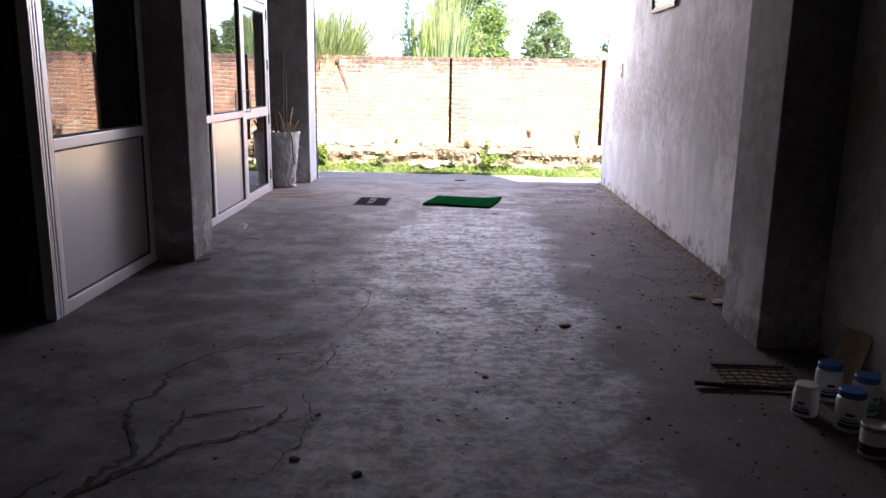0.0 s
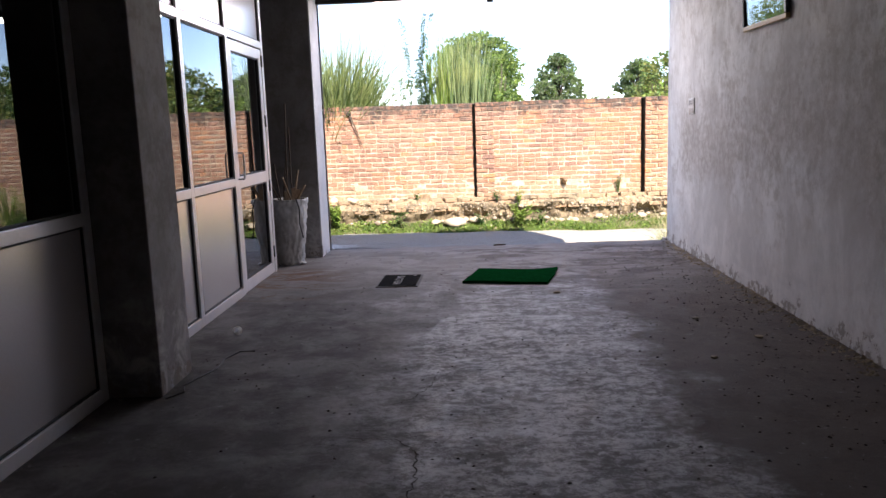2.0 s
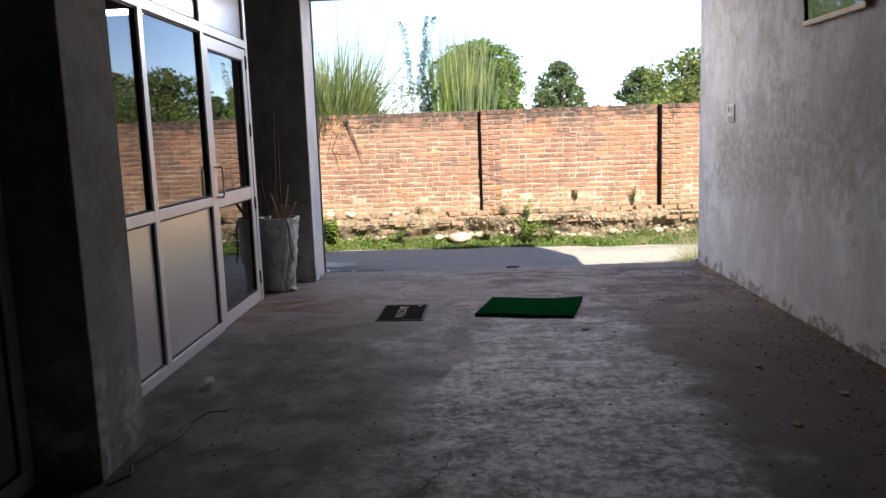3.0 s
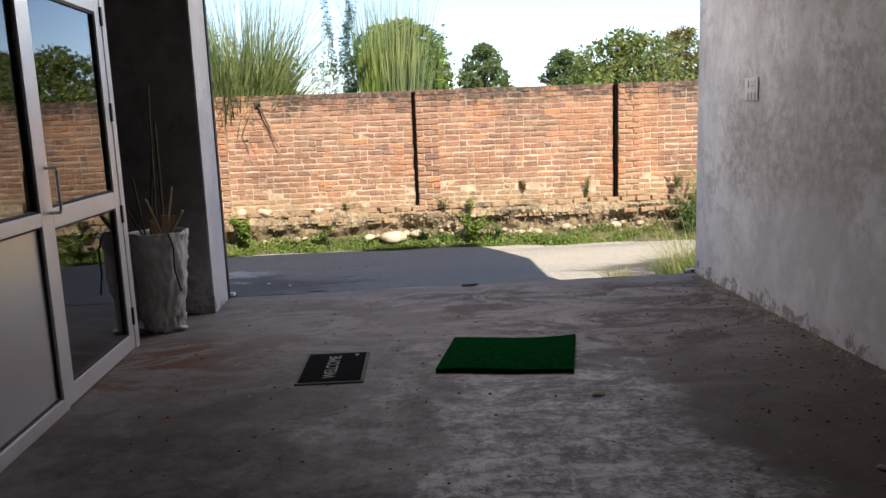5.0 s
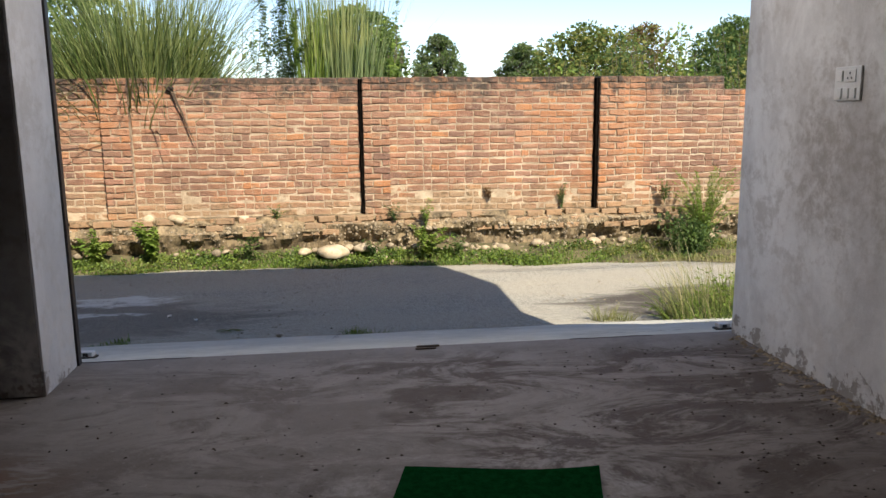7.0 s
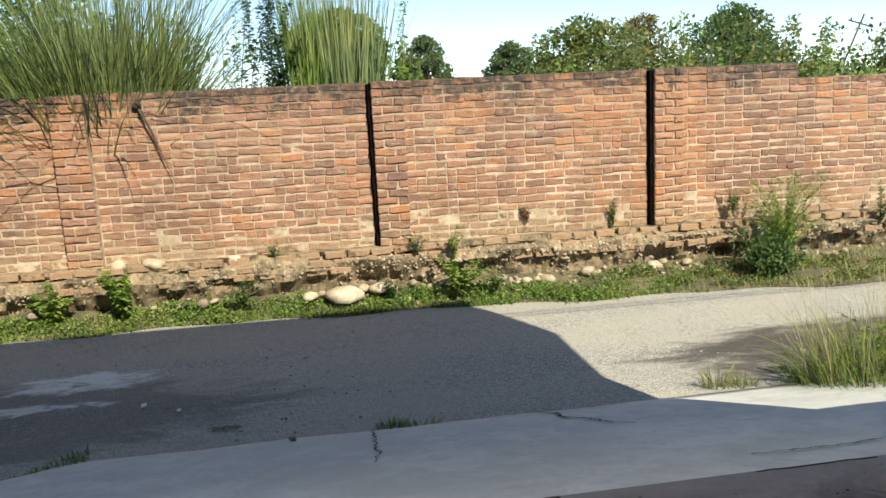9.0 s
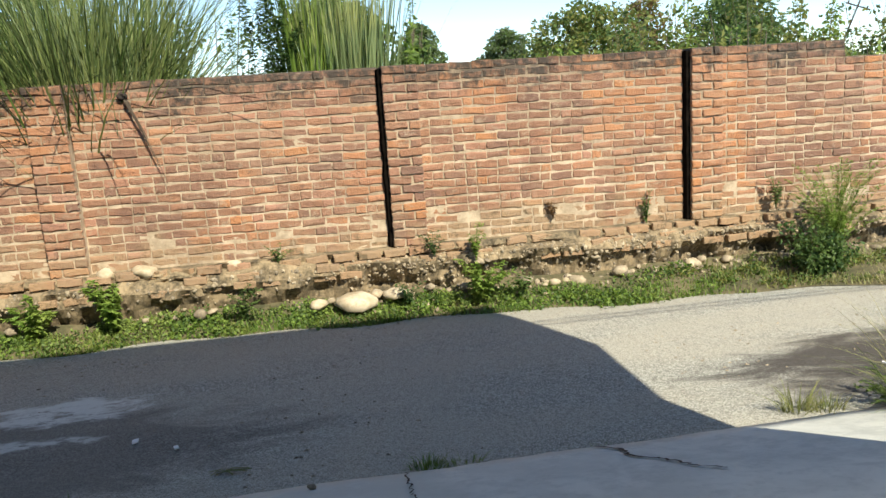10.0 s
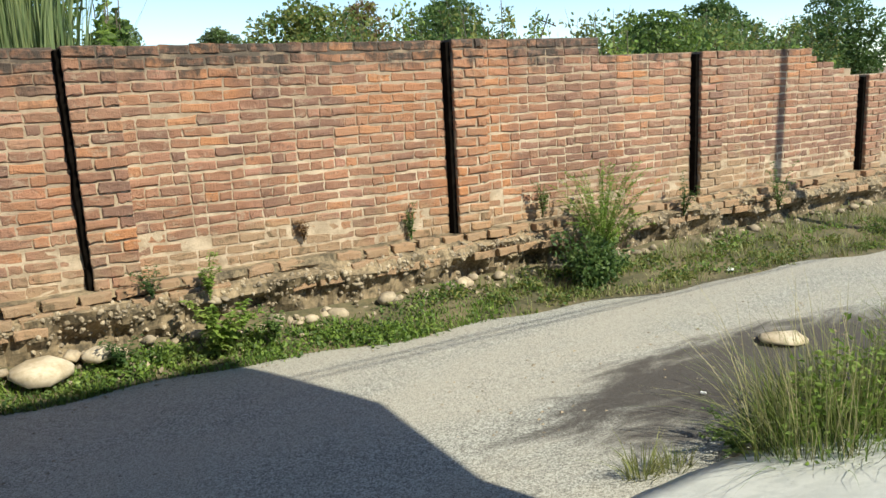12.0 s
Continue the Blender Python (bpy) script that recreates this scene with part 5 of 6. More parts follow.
tufted("grass_clump", "tall seeding green grass clump beside the slab", "grass", 0, [
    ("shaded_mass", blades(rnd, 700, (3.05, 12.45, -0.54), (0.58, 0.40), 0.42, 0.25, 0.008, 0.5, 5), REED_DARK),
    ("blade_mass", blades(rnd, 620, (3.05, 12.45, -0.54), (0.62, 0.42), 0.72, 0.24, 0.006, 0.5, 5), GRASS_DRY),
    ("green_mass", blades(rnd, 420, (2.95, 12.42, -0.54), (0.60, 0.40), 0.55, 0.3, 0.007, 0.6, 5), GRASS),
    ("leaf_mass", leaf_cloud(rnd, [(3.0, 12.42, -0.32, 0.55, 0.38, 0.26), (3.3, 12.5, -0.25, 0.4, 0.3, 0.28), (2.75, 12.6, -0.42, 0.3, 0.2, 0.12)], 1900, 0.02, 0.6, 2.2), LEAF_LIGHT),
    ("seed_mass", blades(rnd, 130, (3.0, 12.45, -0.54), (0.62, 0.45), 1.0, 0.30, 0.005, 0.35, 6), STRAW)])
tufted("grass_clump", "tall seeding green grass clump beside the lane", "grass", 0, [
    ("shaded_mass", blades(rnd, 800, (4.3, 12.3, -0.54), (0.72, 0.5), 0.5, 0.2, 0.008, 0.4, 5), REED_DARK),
    ("blade_mass", blades(rnd, 900, (4.3, 12.3, -0.54), (0.75, 0.5), 0.8, 0.2, 0.007, 0.4, 5), GRASS_DRY),
    ("green_mass", blades(rnd, 500, (4.2, 12.3, -0.54), (0.7, 0.5), 0.65, 0.25, 0.008, 0.35, 5), GRASS)])
weed("low leafy weed at the corner of the slab", rnd, 2.5, 12.72, -0.53, 0.6, 0.2, 320, 0.03, LEAF_MID, 12, "weeds along the slab")
for x, y, n, h in ((1.93, 12.80, 120, 0.22), (2.1, 12.76, 80, 0.14), (-0.30, 12.72, 140, 0.10), (-0.12, 12.70, 60, 0.08), (0.66, 12.66, 40, 0.05)):
    tufted("grass_tuft", "small tuft of grass at the slab's edge", "grass", 0, [("blade_mass", blades(rnd, n, (x, y, -0.52), (0.10, 0.05), h, 0.5, 0.006, 0.5, 4), GRASS_DRY if x > 1 else GRASS)], "tufts at the slab's edge")

# leaning pole far off
pole = thing("utility_pole", 49.5, 81, -0.56, "leaning dark utility pole with a crossarm far off", "pole")
part("shaft", rod([(0, 0, 0), (2.4, 0, 5), (4.3, 0, 9.3)], 0.11, 8, None, 0.7), STEEL_DARK, pole)
part("crossarm", rod([(2.6, 0, 8.8), (5.3, 0, 8.0)], 0.07, 6), STEEL_DARK, pole)
for dx in (0.2, 1.3, 2.3):
    part("insulator", rod([(2.6 + dx, 0, 8.74 - dx * 0.3), (2.75 + dx, 0, 9.05 - dx * 0.3)], 0.08, 6), STEEL_DARK, pole)
# out of view: added to throw a pole's shadow on the brick wall
near_pole = thing("utility_pole", 9.3, 11.6, -0.56, "unseen steel pole beside the lane that shadows the wall", "pole")
part("shaft", rod([(0, 0, 0), (0.25, 0, 7.6)], 0.085, 10, None, 0.8), STEEL, near_pole)
# unseen pole and cables, added for the thin shadow lines on the lane
line_pole = thing("utility_pole", 16.0, 10.3, -0.56, "unseen steel pole added to carry two service cables", "pole")
part("shaft", rod([(0, 0, 0), (0, 0, 6.0)], 0.08, 10, None, 0.8), STEEL, line_pole)
for dy, dz in ((0.06, 0.0), (-0.06, 0.02)):
    pts = [(px, 10.27 + dy, 4.66 + dz + 0.05 * ((px - 8.0) / 8.0) ** 2) for px in (2.70, 4.0, 6.0, 8.0, 10.0, 13.0, 16.0)]
    tagged(part("service_cable", rod(pts, 0.009, 6), GASKET), "black service cable from the roof corner to a pole", "cable", "service cables")
post = thing("fence_post", 20.2, 20.0, -0.56, "white concrete fence post in the field", "post")
part("shaft", block(-0.06, 0.06, -0.06, 0.06, 0, 3.0, 0.01), PAPER, post)

# dry stems hanging from the hole near the coping
hang = thing("hanging_stems", -2.43, 16.36, 1.66, "dark dry stems hanging from a hole in the bricks", "plant")
for k in range(9):
    e = rnd.uniform(0.1, 0.42)
    part("stem", rod([(0, 0.02, 0), (0.03 + 0.02 * k * 0.2, -0.05, -0.05), (e * 0.45, -0.05, -e * 0.9), (e * 0.75 + 0.02, -0.04, -e * 2.1)], 0.006, 4, None, 0.4), WOOD_DARK, hang)
part("root_ball", rubble(bmesh.new(), rnd, 0.05, 0.8), CRACK, hang)


# ---- things in the hall ----
# doormat with lettering
mat = thing("doormat", -0.88, 8.71, 0.0, "black rubber doormat with pale lettering on the concrete floor", "doormat", rz=-2.5)
part("base", block(-0.185, 0.185, -0.265, 0.265, 0.0, 0.009, 0.003), MAT_EDGE, mat, "grey edging")
part("rubber_top", block(-0.168, 0.168, -0.248, 0.248, 0.009, 0.013, 0.002), MAT_BLACK, mat)
txt = bpy.data.curves.new("lettering", "FONT")
txt.body, txt.size, txt.align_x, txt.align_y, txt.extrude = "WELCOME", 0.098, "CENTER", "CENTER", 0.001
tmp = new("lettering", txt)
bpy.context.view_layer.update()
word = bpy.data.meshes.new_from_object(tmp.evaluated_get(bpy.context.evaluated_depsgraph_get()))
bpy.data.objects.remove(tmp)
word.materials.clear()
word.materials.append(LETTER)
word.name = "lettering"
ob = new("lettering", word)
ob.parent = mat
ob.matrix_basis = pose(-0.005, -0.01, 0.0145, 0, 0, 90) @ Matrix.Diagonal((0.82, 1.0, 1.0, 1.0))
part("badge", lathe([(0.012, 0.0128), (0.012, 0.0155)], 14), LETTER, mat, "small pale round badge").location = (0.115, 0.2, 0)

# green mat with a lifted corner
def green_mat():
    bm = bmesh.new()
    nx, ny, w, d, t = 40, 34, 0.745, 0.60, 0.022
    top, bot = [], []
    for j in range(ny + 1):
        rt, rb = [], []
        for i in range(nx + 1):
            u, v = i / nx, j / ny
            x, y = (u - 0.5) * w + 0.04 * (v - 0.5), (v - 0.5) * d
            z = 0.024 * max(0.0, (u - 0.6) / 0.45) ** 2 * max(0.0, (v - 0.55) / 0.45) ** 2 + 0.004 * max(0.0, v - 0.75) * 4 * (0.5 + 0.5 * math.sin(u * 7 + 1)) + 0.006 * math.sin(u * 5) * (v < 0.1)
            z = max(0.0, z)
            y += 0.006 * math.sin(u * 9) * (1 - v)
            rt.append(bm.verts.new((x, y, z + t + 0.0015 * noise.noise((x * 60, y * 60, 0)))))
            rb.append(bm.verts.new((x, y, z)))
        top.append(rt)
        bot.append(rb)
    for j in range(ny):
        for i in range(nx):
            bm.faces.new((top[j][i], top[j][i + 1], top[j + 1][i + 1], top[j + 1][i]))
            bm.faces.new((bot[j][i], bot[j + 1][i], bot[j + 1][i + 1], bot[j][i + 1]))
    for i in range(nx):
        bm.faces.new((top[0][i], bot[0][i], bot[0][i + 1], top[0][i + 1]))
        bm.faces.new((top[ny][i], top[ny][i + 1], bot[ny][i + 1], bot[ny][i]))
    for j in range(ny):
        bm.faces.new((top[j][0], top[j + 1][0], bot[j + 1][0], bot[j][0]))
        bm.faces.new((top[j][nx], bot[j][nx], bot[j + 1][nx], top[j + 1][nx]))
    return bm


gm = part("green_mat", green_mat(), MAT_GREEN)
gm.matrix_basis = pose(0.128, 8.745, 0.002, 0, 0, -11)
tagged(gm, "thick dark green coir mat with a lifted corner", "mat")


# woven sack with sticks
def sack_body():
    bm = bmesh.new()
    prof = ((0.105, 0.0), (0.128, 0.03), (0.134, 0.12), (0.138, 0.25), (0.152, 0.40), (0.168, 0.55), (0.176, 0.66), (0.178, 0.69), (0.168, 0.69), (0.160, 0.62))
    sides, rings = 84, []
    fine_prof = []
    for (r0, z0), (r1, z1) in zip(prof, prof[1:]):
        for k in range(5):
            fine_prof.append((r0 + (r1 - r0) * k / 5, z0 + (z1 - z0) * k / 5))
    fine_prof.append(prof[-1])
    for r, z in fine_prof:
        ring = []
        for k in range(sides):
            a = k * math.tau / sides
            ca, sa = math.cos(a), math.sin(a)
            crease = 1 - 2.2 * abs(noise.noise((ca * 2.1 + z * 2.5, sa * 2.1, z * 8.0)))
            tuck = 1 - 2.8 * abs(noise.noise((ca * 3.4 + z * 2, sa * 3.4 - z * 5, z * 20.0 + 4)))
            wob = 0.024 * noise.noise((ca * 1.4, sa * 1.4, z * 4.0)) + 0.013 * crease * abs(crease) + 0.015 * tuck
            rr = r + wob
            ring.append(bm.verts.new((rr * math.cos(a), rr * math.sin(a) * 0.92, max(0.0, z + 0.012 * noise.noise((a, z * 3, 1))))))
        rings.append(ring)
    for q, w in zip(rings, rings[1:]):
        for k in range(sides):
            bm.faces.new((q[k], q[(k + 1) % sides], w[(k + 1) % sides], w[k]))
    bm.faces.new(list(reversed(rings[0])))
    bm.faces.new(rings[-1])
    return bm


sack = thing("sack", -2.105, 9.80, 0.0, "crumpled white woven sack holding sticks and offcuts", "sack", rz=20)
smooth(part("bag", sack_body(), SACK, sack))
smooth(part("bottom_fold", rubble(bmesh.new(), rnd, 0.042, 0.4, (0.095, -0.09, 0.022)), SACK, sack))
for x, y, tx, ty, top, r, mt in ((0.06, 0.02, 0.12, 0.03, 0.98, 0.012, WOOD), (0.02, -0.05, -0.06, -0.1, 0.92, 0.010, WOOD), (0.09, -0.02, 0.17, -0.05, 0.82, 0.014, WOOD), (-0.04, 0.06, 0.02, 0.12, 1.18, 0.009, WOOD_DARK),
                            (0.05, 0.08, 0.06, 0.13, 1.42, 0.010, WOOD_DARK), (-0.08, 0.0, -0.12, 0.05, 1.05, 0.008, WOOD_DARK), (0.0, 0.05, 0.04, 0.14, 1.66, 0.008, WOOD_DARK), (-0.1, -0.06, -0.2, -0.1, 0.90, 0.008, WOOD_DARK)):
    part("stick", rod([(x * 0.5, y * 0.5, 0.4), (x, y, 0.68), (tx, ty, top)], r, 5), mt, sack)
for x, y, h in ((0.05, -0.06, 0.80), (-0.02, -0.03, 0.77), (0.10, 0.05, 0.78)):
    part("offcut", block(x - 0.025, x + 0.025, y - 0.01, y + 0.01, 0.55, h, 0.002), WOOD, sack)
part("strap", rod([(0.05, -0.19, 0.70), (0.075, -0.215, 0.6), (0.07, -0.215, 0.45), (0.10, -0.21, 0.30)], 0.006, 5), GASKET, sack, "black strap")

# plastic jars, paint tin, board and rusty grate
def jar(x, y, rz, cap, print_mat, h=0.20, r=0.068):
    j = thing("jar", x, y, 0.0, f"white plastic jar with {cap} lid standing on the floor", "jar", "jars by the wall", rz)
    smooth(part("body", lathe([(r * 0.9, 0), (r, 0.008), (r, h * 0.74), (r * 0.93, h * 0.80), (r * 0.80, h * 0.84), (r * 0.80, h * 0.86)]), WHITE, j))
    part("lid", lathe([(r * 0.88, h * 0.84), (r * 0.90, h * 0.85), (r * 0.90, h * 0.98), (r * 0.84, h)]), BLUE if cap == "blue" else WHITE, j, f"ribbed {cap} lid")
    bm = bmesh.new()
    for k, (z0, z1, w) in enumerate(((0.12, 0.22, 0.9), (0.25, 0.30, 0.8), (0.33, 0.36, 0.7), (0.42, 0.50, 0.35))):
        q = [[], []]
        for s in range(9):
            a = -1.9 + (s / 8 - 0.5) * w * 1.6
            for m_, zz in ((0, z0), (1, z1)):
                q[m_].append(bm.verts.new((math.cos(a) * (r + 0.001), math.sin(a) * (r + 0.001), zz * h)))
        for s in range(8):
            bm.faces.new((q[0][s], q[0][s + 1], q[1][s + 1], q[1][s]))
    part("label", bm, print_mat, j, "printed label")
    return j


jar(1.535, 3.225, -25, "white", LABEL_BLUE, 0.135, 0.052)
jar(1.655, 3.09, -10, "blue", LABEL_BLUE, 0.168, 0.058)
jar(1.71, 3.40, 5, "blue", LABEL_BLUE, 0.165, 0.056)
jar(1.80, 3.26, 40, "blue", LABEL_GREEN, 0.165, 0.056)
tin = thing("paint_tin", 1.635, 2.865, 0.0, "rust-streaked tin with a paper label on the floor", "tin")
smooth(part("body", lathe([(0.0481, 0.0000), (0.0515, 0.0033), (0.0498, 0.0083), (0.0498, 0.1120), (0.0523, 0.1179), (0.0523, 0.1228), (0.0473, 0.1237), (0.0456, 0.1170)]), TIN, tin))
part("label", lathe([(0.0505, 0.0415), (0.0505, 0.1037)], 28), PAPER, tin, "pale paper band")
part("rust_band", lathe([(0.0508, 0.0149), (0.0508, 0.0515)], 28), RUST, tin, "brown printed band")

grate = thing("iron_grate", 1.46, 3.62, 0.0, "rusty iron grate lying on the concrete floor", "grate", rz=-2)
part("edge_bar", rod([(-0.30, -0.130, 0.018), (-0.16, -0.138, 0.012), (0.02, -0.146, 0.011), (0.22, -0.140, 0.012)], 0.012, 6), RUST, grate)
part("edge_bar", block(-0.15, 0.20, 0.128, 0.15, 0.004, 0.016, 0.003), RUST, grate)
part("under_bar", rod([(-0.06, -0.168, 0.005), (0.10, -0.178, 0.006), (0.24, -0.172, 0.005)], 0.004, 5), TIN, grate, "thin bright wire")
for k in range(8):
    a = -0.15 + 0.046 * k
    part("lattice_wire", rod([(a, -0.125, 0.006), (a + 0.022, -0.04, 0.009), (a + 0.012, 0.05, 0.007), (a + 0.034, 0.128, 0.009)], 0.0035, 5), RUST, grate)
for k in range(5):
    part("lattice_wire", rod([(-0.15, -0.095 + 0.046 * k, 0.010), (-0.02, -0.085 + 0.046 * k, 0.012), (0.10, -0.105 + 0.048 * k, 0.010), (0.21, -0.09 + 0.046 * k, 0.011)], 0.003, 5), RUST, grate)
part("mesh_backing", block(-0.14, 0.20, -0.12, 0.125, 0.0, 0.0025), FOOTING, grate, "dried mud under the wires")

board = part("board", block(-0.006, 0.006, -0.085, 0.085, 0, 0.25, 0.003), WOOD)
board.matrix_basis = pose(1.865, 3.60, 0.001, 0, 19, 18)
tagged(board, "brown offcut of board leaning on the wall", "board")

# switch plate
plate = thing("switch_plate", RIGHT + 0.048, 9.735, 1.487, "white plastic switch and socket plate on the wall", "switch")
part("cover", block(-0.014, 0.0, -0.095, 0.095, -0.078, 0.078, 0.004), WHITE, plate)
for y0, z0 in ((-0.05, -0.045), (0.0, -0.045), (0.05, -0.045), (0.05, 0.035)):
    part("rocker", block(-0.021, -0.013, y0 - 0.017, y0 + 0.017, z0 - 0.024, z0 + 0.024, 0.003), WHITE, plate)
sock = part("socket", block(-0.018, -0.013, -0.062, 0.018, 0.006, 0.064, 0.003), WHITE, plate)
for y0, z0 in ((-0.036, 0.024), (-0.008, 0.024), (-0.022, 0.047)):
    part("hole", lathe([(0.005, 0), (0.005, 0.0015)], 10), GASKET, sock).matrix_basis = pose(-0.0185, y0, z0, 0, -90, 0)

# framed picture, hung leaning out from the wall
pic = thing("framed_picture", RIGHT + 0.025, 7.77, 2.02, "glazed picture in a gilt and black frame on the wall", "picture")
pic.matrix_basis = pose(RIGHT + 0.020, 7.77, 2.02, 0, -3.5, 0)
W2, PH = 0.42, 0.60
for nm, b in (("bottom_rail", (-W2, W2, 0, 0.035)), ("top_rail", (-W2, W2, PH - 0.035, PH))):
    part(nm, block(-0.03, 0.0, b[0], b[1], b[2], b[3], 0.005), GILT, pic)
for b in ((-W2, -W2 + 0.035), (W2 - 0.035, W2)):
    part("side_rail", block(-0.03, 0.0, b[0], b[1], 0.0355, PH - 0.0355, 0.005), STEEL_DARK, pic)
part("print", block(-0.006, -0.002, -W2 + 0.03, W2 - 0.03, 0.03, PH - 0.03), PRINT, pic, "faded print behind glass")
part("pane", block(-0.016, -0.013, -W2 + 0.034, W2 - 0.034, 0.034, PH - 0.034), PICTURE_GLASS, pic)

# shutter floor locks
for x, y, rz, coat, say in ((2.06, 10.90, 5, STEEL, "small steel shutter lock bolted to the slab"), (-1.92, 11.02, -8, PAPER, "small pale shutter lock bolted to the slab")):
    lock = thing("floor_lock", x, y, slab_z(x, y) - 0.004, say, "lock", "shutter floor locks", rz)
    part("base_plate", block(-0.055, 0.055, -0.032, 0.032, 0, 0.010, 0.002), STEEL_DARK, lock)
    part("body", block(-0.042, 0.042, -0.024, 0.024, 0.010, 0.040, 0.006), coat, lock)
    part("keyhole_cover", block(-0.016, 0.016, -0.027, -0.023, 0.014, 0.034, 0.002), STEEL_DARK, lock)
stick = thing("wood_scrap", 0.09, 10.66, 0.002, "dark splintered scrap of wood lying at the sill", "wood scrap", rz=2)
bm = block(-0.06, 0.06, -0.014, 0.014, 0.0, 0.010, 0.002)
bmesh.ops.subdivide_edges(bm, edges=bm.edges, cuts=3, use_grid_fill=True)
for v in bm.verts:
    v.co.y += 0.012 * noise.noise((v.co.x * 22, 0, 2))
    v.co.z *= 0.75 + 0.5 * noise.noise((v.co.x * 30, v.co.y * 30, 8))
part("splinter", bm, WOOD_DARK, stick)
part("splinter", block(-0.05, 0.085, 0.026, 0.040, 0.0, 0.010, 0.002), WOOD_DARK, stick)
peb = tagged(part("pebble", rubble(bmesh.new(), random.Random(3), 0.022, 0.8), STONE_DARK), "small dark pebble on the slab's edge", "pebble")
peb.location = (-0.92, 12.55, slab_z(-0.92, 12.55) + 0.010)
straw = thing("straw_wisp", -1.40, 12.98, -0.497, "wisp of dry straw on the lane", "straw")
rs = random.Random(17)
for k in range(7):
    a, b, c = rs.uniform(0, 6.28), rs.uniform(0.05, 0.11), rs.uniform(-0.05, 0.05)
    part("stalk", rod([(c - b * math.cos(a), -b * 0.5 * math.sin(a), 0.004), (c, 0.02 * math.sin(a * 3), 0.018), (c + b * math.cos(a), b * 0.5 * math.sin(a), 0.005)], 0.0025, 5), GRASS_DRY, straw)
# broken strips of the open joint between floor and slab
for x0, x1 in ((0.98, 1.50), (-1.85, -1.25)):
    pts = [(x0 + (x1 - x0) * i / 8, 10.712 + 0.012 * noise.noise((x0 + i * 0.6, 2, 0)), 0.0) for i in range(9)]
    tagged(part("sill_joint", rod(pts, 0.0035, 5), CRACK), "dirt-filled joint at the edge of the slab", "joint", kind="structure")

# clear cup, wire and litter
cup = thing("plastic_cup", -1.88, 7.0, 0.028, "crushed pale plastic cup lying on the floor", "cup", rz=35)
bm = lathe([(0.020, 0), (0.028, 0.07), (0.030, 0.075), (0.027, 0.07), (0.019, 0.003)], 16)
for v in bm.verts:
    v.co.x *= 0.9 + 0.3 * noise.noise(v.co * 30)
part("wall", bm, FROST, cup).matrix_basis = pose(0, 0, 0, 80, 0, 0)
wire = tagged(part("wire", rod([(-1.62, 6.55, 0.006), (-1.70, 6.50, 0.02), (-1.76, 6.38, 0.008), (-1.75, 6.2, 0.006), (-1.80, 6.02, 0.01), (-1.84, 5.9, 0.006), (-1.80, 5.8, 0.006), (-1.86, 5.70, 0.006)], 0.0045, 5), GASKET), "thin dark cable lying by the pillar", "cable")
for x, y, z, s, mt in ((-2.0, 13.56, -0.49, 0.03, PAPER), (-1.73, 13.39, -0.49, 0.022, PAPER), (2.9, 13.3, -0.487, 0.016, PAPER), (5.4, 15.22, -0.48, 0.05, PAPER), (-4.0, 15.72, -0.49, 0.06, PAPER)):
    bm = block(-s, s, -s * 0.6, s * 0.6, 0, 0.008)
    bmesh.ops.subdivide_edges(bm, edges=bm.edges, cuts=3, use_grid_fill=True)
    for v in bm.verts:
        v.co.z += 0.3 * s * max(0, noise.noise((v.co.x * 25 + x, v.co.y * 25, 0)))
        v.co.x += 0.3 * s * noise.noise((v.co.y * 18, x, 0))
    ob = part("paper_scrap", bm, mt)
    ob.matrix_basis = pose(x, y, z, 0, 0, 40 * x)
    tagged(ob, "crumpled white scrap lying on the lane", "litter", "litter on the lane")


# ---- cracks and crumbs ----
def crack_ribbon(points, width, z_at, seed):
    """A jagged thin strip along points, lying on the surface."""
    rnd = random.Random(seed)
    line = []
    for (x0, y0), (x1, y1) in zip(points, points[1:]):
        steps = max(2, int(math.hypot(x1 - x0, y1 - y0) / 0.025))
        for k in range(steps):
            f = k / steps
            line.append((x0 + (x1 - x0) * f + rnd.gauss(0, 0.009), y0 + (y1 - y0) * f + rnd.gauss(0, 0.007)))
    line.append(points[-1])
    verts, faces = [], []
    for i, (x, y) in enumerate(line):
        a, b = line[max(0, i - 1)], line[min(len(line) - 1, i + 1)]
        dx, dy = b[0] - a[0], b[1] - a[1]
        d = math.hypot(dx, dy) or 1
        w = width * rnd.uniform(0.4, 1.5) * (1 if i < len(line) * 0.75 else 0.6)
        for s in (-1, 1):
            px, py = x - dy / d * w * s / 2, y + dx / d * w * s / 2
            verts.append((px, py, z_at(px, py)))
    for i in range(len(line) - 1):
        faces.append((2 * i, 2 * i + 1, 2 * i + 3, 2 * i + 2))
    return verts, faces


floor_z = lambda x, y: 0.0035
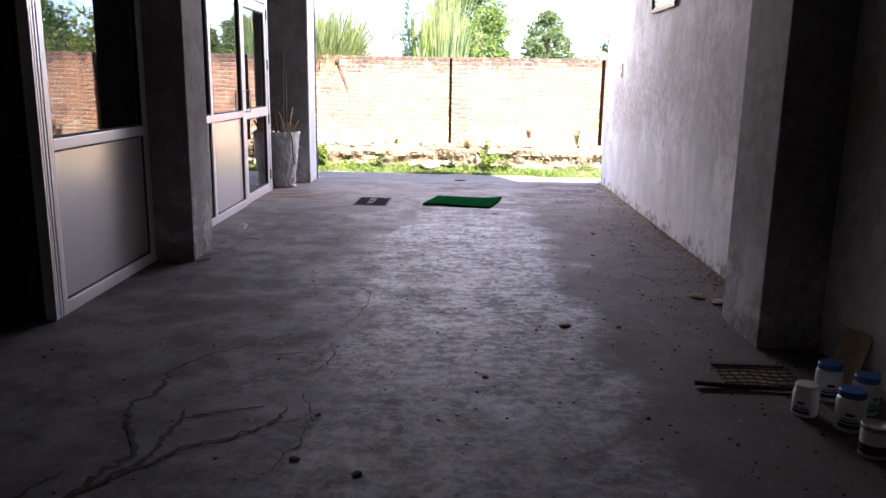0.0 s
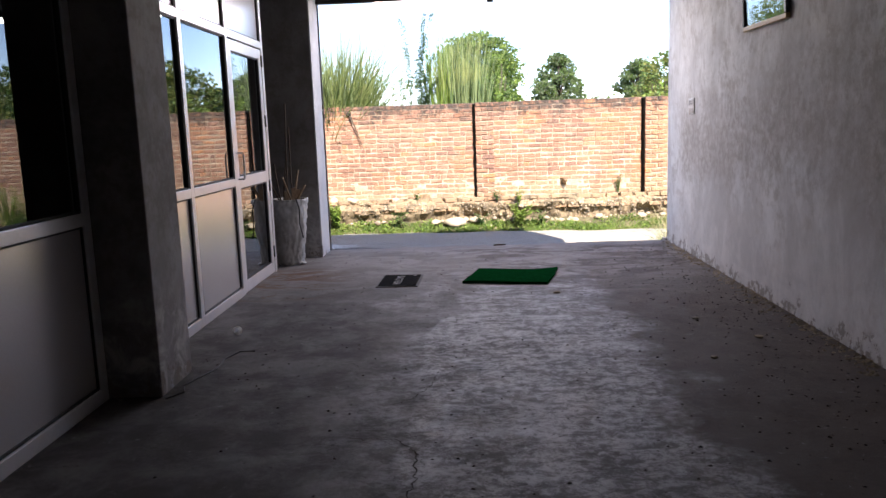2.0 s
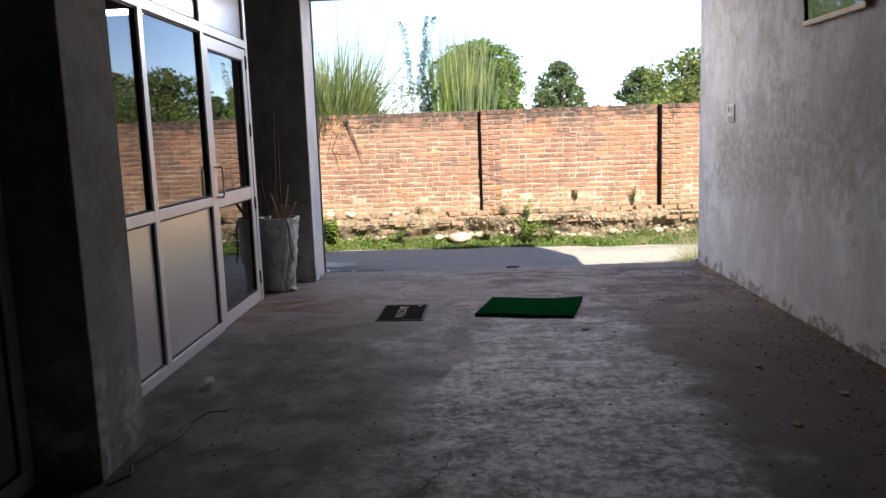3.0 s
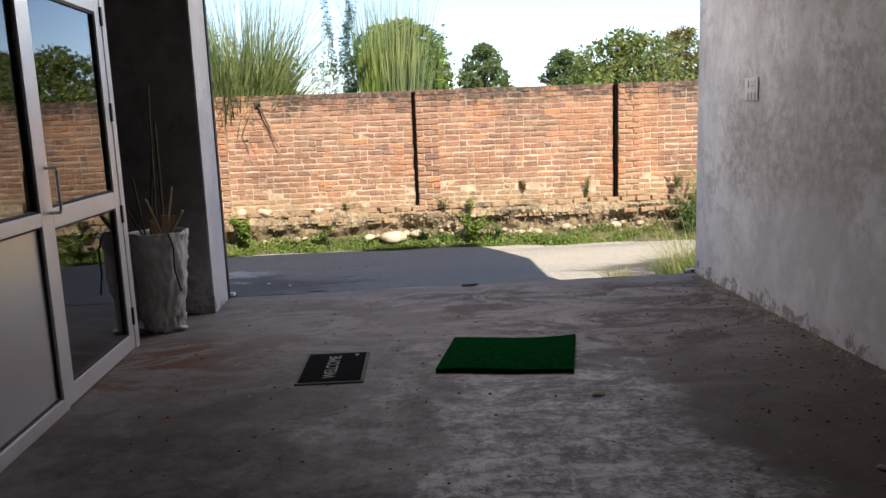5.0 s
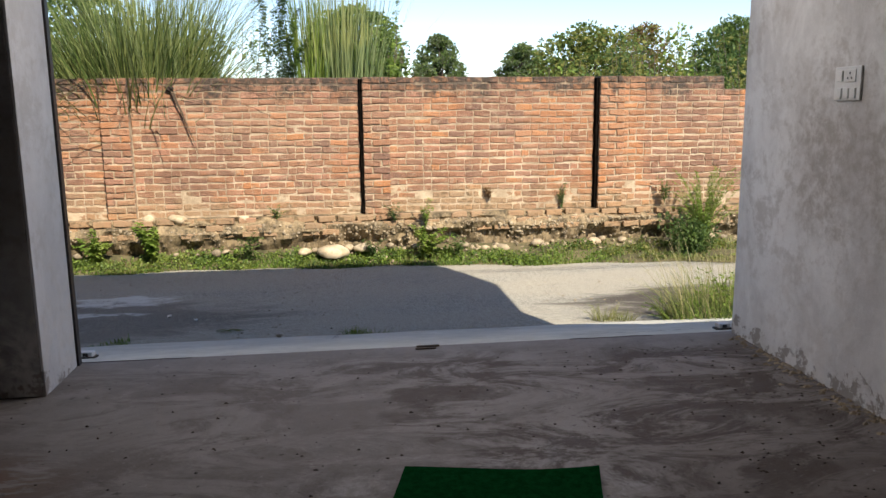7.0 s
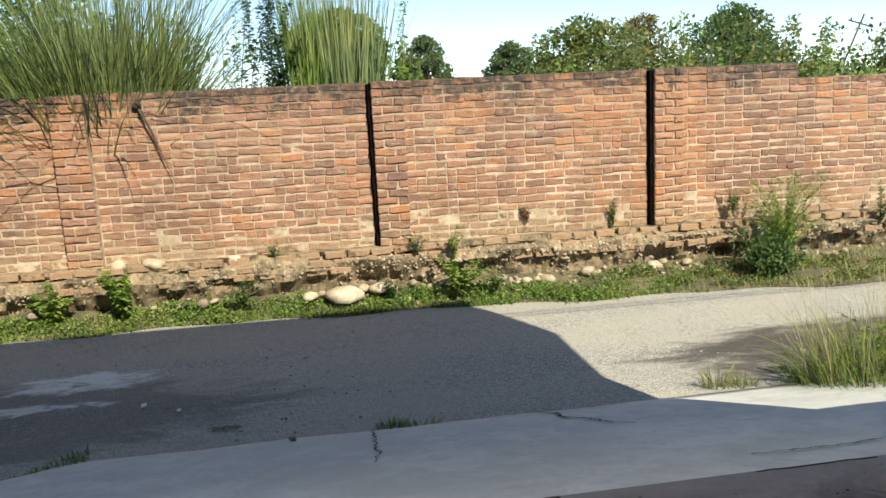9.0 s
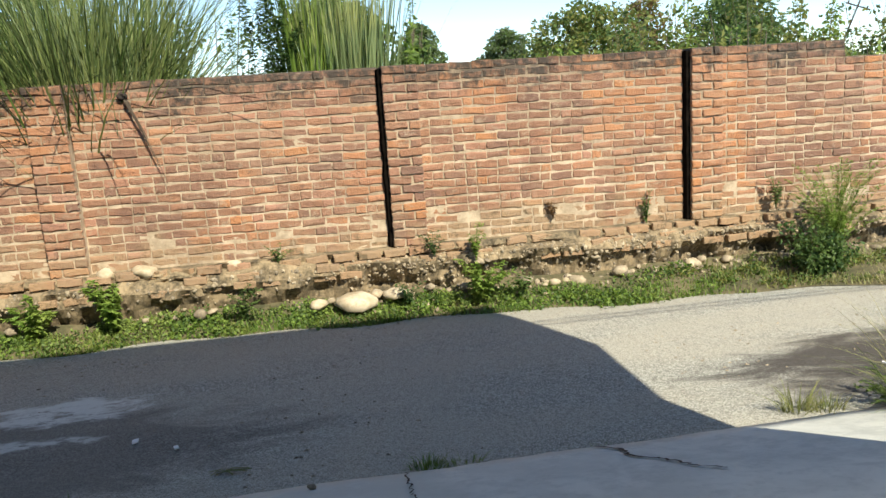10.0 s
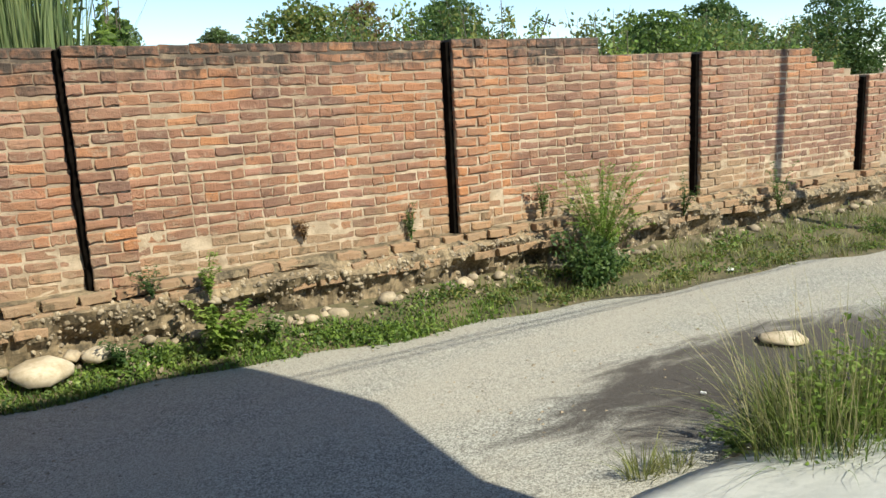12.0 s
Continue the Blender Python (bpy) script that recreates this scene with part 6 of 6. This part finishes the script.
for k, (w, pts) in enumerate(((0.018, ((-1.24, 2.30), (-1.16, 2.62), (-1.10, 2.72), (-1.25, 3.0), (-1.30, 3.18), (-1.24, 3.30), (-1.27, 3.53), (-1.22, 3.68), (-1.10, 3.83), (-0.98, 3.95))),
                            (0.015, ((-1.20, 2.40), (-1.10, 2.60), (-1.04, 2.74), (-1.06, 2.90), (-1.04, 3.04), (-0.92, 3.10), (-0.74, 3.17))),
                            (0.013, ((-1.14, 2.52), (-1.03, 2.66), (-0.93, 2.80), (-0.80, 2.88), (-0.66, 3.0), (-0.57, 3.05))),
                            (0.010, ((-0.68, 2.98), (-0.64, 3.17))), (0.010, ((-1.40, 2.36), (-1.30, 2.60))), (0.010, ((-1.04, 3.04), (-1.06, 3.12))),
                            (0.008, ((-0.95, 3.98), (-0.82, 4.1))), (0.008, ((-0.86, 3.78), (-0.72, 3.82), (-0.6, 3.80))))):
    tagged(mesh_of("floor_crack", *crack_ribbon(pts, w * 1.3, floor_z, k), CRACK), "dirt-filled crack in the concrete floor", "crack", kind="structure")
for k, pts in enumerate((((-0.44, 6.05), (-0.46, 5.85), (-0.56, 5.62), (-0.72, 5.50)), ((-0.80, 5.12), (-0.60, 5.10), (-0.49, 4.95), (-0.48, 4.65), (-0.54, 4.30), (-0.66, 4.08)), ((-0.60, 3.98), (-0.54, 3.84), (-0.56, 3.66), (-0.66, 3.50)), ((-0.60, 3.3), (-0.52, 3.1), (-0.54, 2.8), (-0.62, 2.55)))):
    tagged(mesh_of("screed_line", *crack_ribbon(pts, 0.006, floor_z, 70 + k), CRACK), "dark trowel line in the concrete floor", "crack", kind="structure")
for k, (w, pts) in enumerate(((0.022, ((0.62, 12.62), (0.70, 12.45), (0.68, 12.30), (0.80, 12.12), (0.84, 11.98), (0.95, 11.85))), (0.010, ((-0.43, 12.62), (-0.45, 12.3), (-0.44, 11.9), (-0.47, 11.6))), (0.010, ((1.1, 10.95), (1.5, 10.93), (1.9, 10.96))))):
    tagged(mesh_of("slab_crack", *crack_ribbon(pts, w, slab_z, 40 + k), CRACK), "dark crack in the cement slab", "crack", kind="structure")


def crumbs(rnd, n, place, s0, s1):
    verts, faces = [], []
    for _ in range(n):
        x, y, z = place(rnd)
        s = rnd.uniform(s0, s1)
        k = len(verts)
        for dx, dy, dz in ((-1, -1, 0), (1, -1, 0), (1, 1, 0), (-1, 1, 0), (0, 0, 1)):
            verts.append((x + dx * s * rnd.uniform(0.4, 1.6), y + dy * s * rnd.uniform(0.4, 1.2), z + dz * s * rnd.uniform(0.5, 1.1)))
        faces += [(k, k + 1, k + 4), (k + 1, k + 2, k + 4), (k + 2, k + 3, k + 4), (k + 3, k, k + 4)]
    return verts, faces


def hall_place(rnd):
    x = rnd.choice((rnd.uniform(-2.0, 1.9), 1.93 - abs(rnd.gauss(0, 0.5))))
    return max(-2.0, x), rnd.uniform(1.2, 10.5), 0.0


def wall_foot(rnd):
    y = rnd.uniform(4.7, 10.6)
    return 1.95 + 0.012 * (y - 4.7) - abs(rnd.gauss(0, 0.06)), y, 0.0


tagged(mesh_of("floor_crumbs", *crumbs(rnd, 1700, hall_place, 0.002, 0.008), CRACK), "dark crumbs and chips scattered on the floor", "debris", kind="stuff")
tagged(mesh_of("plaster_crumbs", *crumbs(rnd, 700, wall_foot, 0.004, 0.016), STONE_DARK), "fallen plaster crumbs along the wall", "debris", kind="stuff")
tagged(mesh_of("lane_grit", *crumbs(rnd, 700, lambda r: (r.uniform(-5, 5), r.uniform(12.7, 15.6), -0.503), 0.004, 0.012), STONE_DARK), "loose grit on the lane", "debris", kind="stuff")
chip_rnd = random.Random(3)
for x, y, s in ((0.68, 4.35, 0.035), (0.98, 4.35, 0.02), (1.62, 5.0, 0.05), (1.72, 4.88, 0.06), (-0.52, 2.72, 0.018), (-0.28, 2.62, 0.022), (-0.5, 3.1, 0.014), (0.2, 3.55, 0.014), (0.46, 8.05, 0.03), (1.3, 7.1, 0.03), (1.55, 6.6, 0.03), (1.15, 6.2, 0.025)):
    ob = part("plaster_chip", rubble(bmesh.new(), chip_rnd, s, 0.3), STONE_DARK if y > 4 else CRACK)
    ob.matrix_basis = pose(x, y, 0.2 * s, 0, 0, 50 * x)
    tagged(ob, "broken chip of plaster on the concrete floor", "debris", "chips on the floor")

# the bricks that the lane passes nearest, one by one
for me, x, y, z, turn, tilt, wide in near_by:
    if not me.materials:
        me.materials.append(BRICK_ONE)
    b = new("brick", me)
    b.parent = brick_wall
    b.matrix_basis = pose(x, y, z, 0, tilt, turn) @ Matrix.Diagonal((wide, 1, 1, 1))
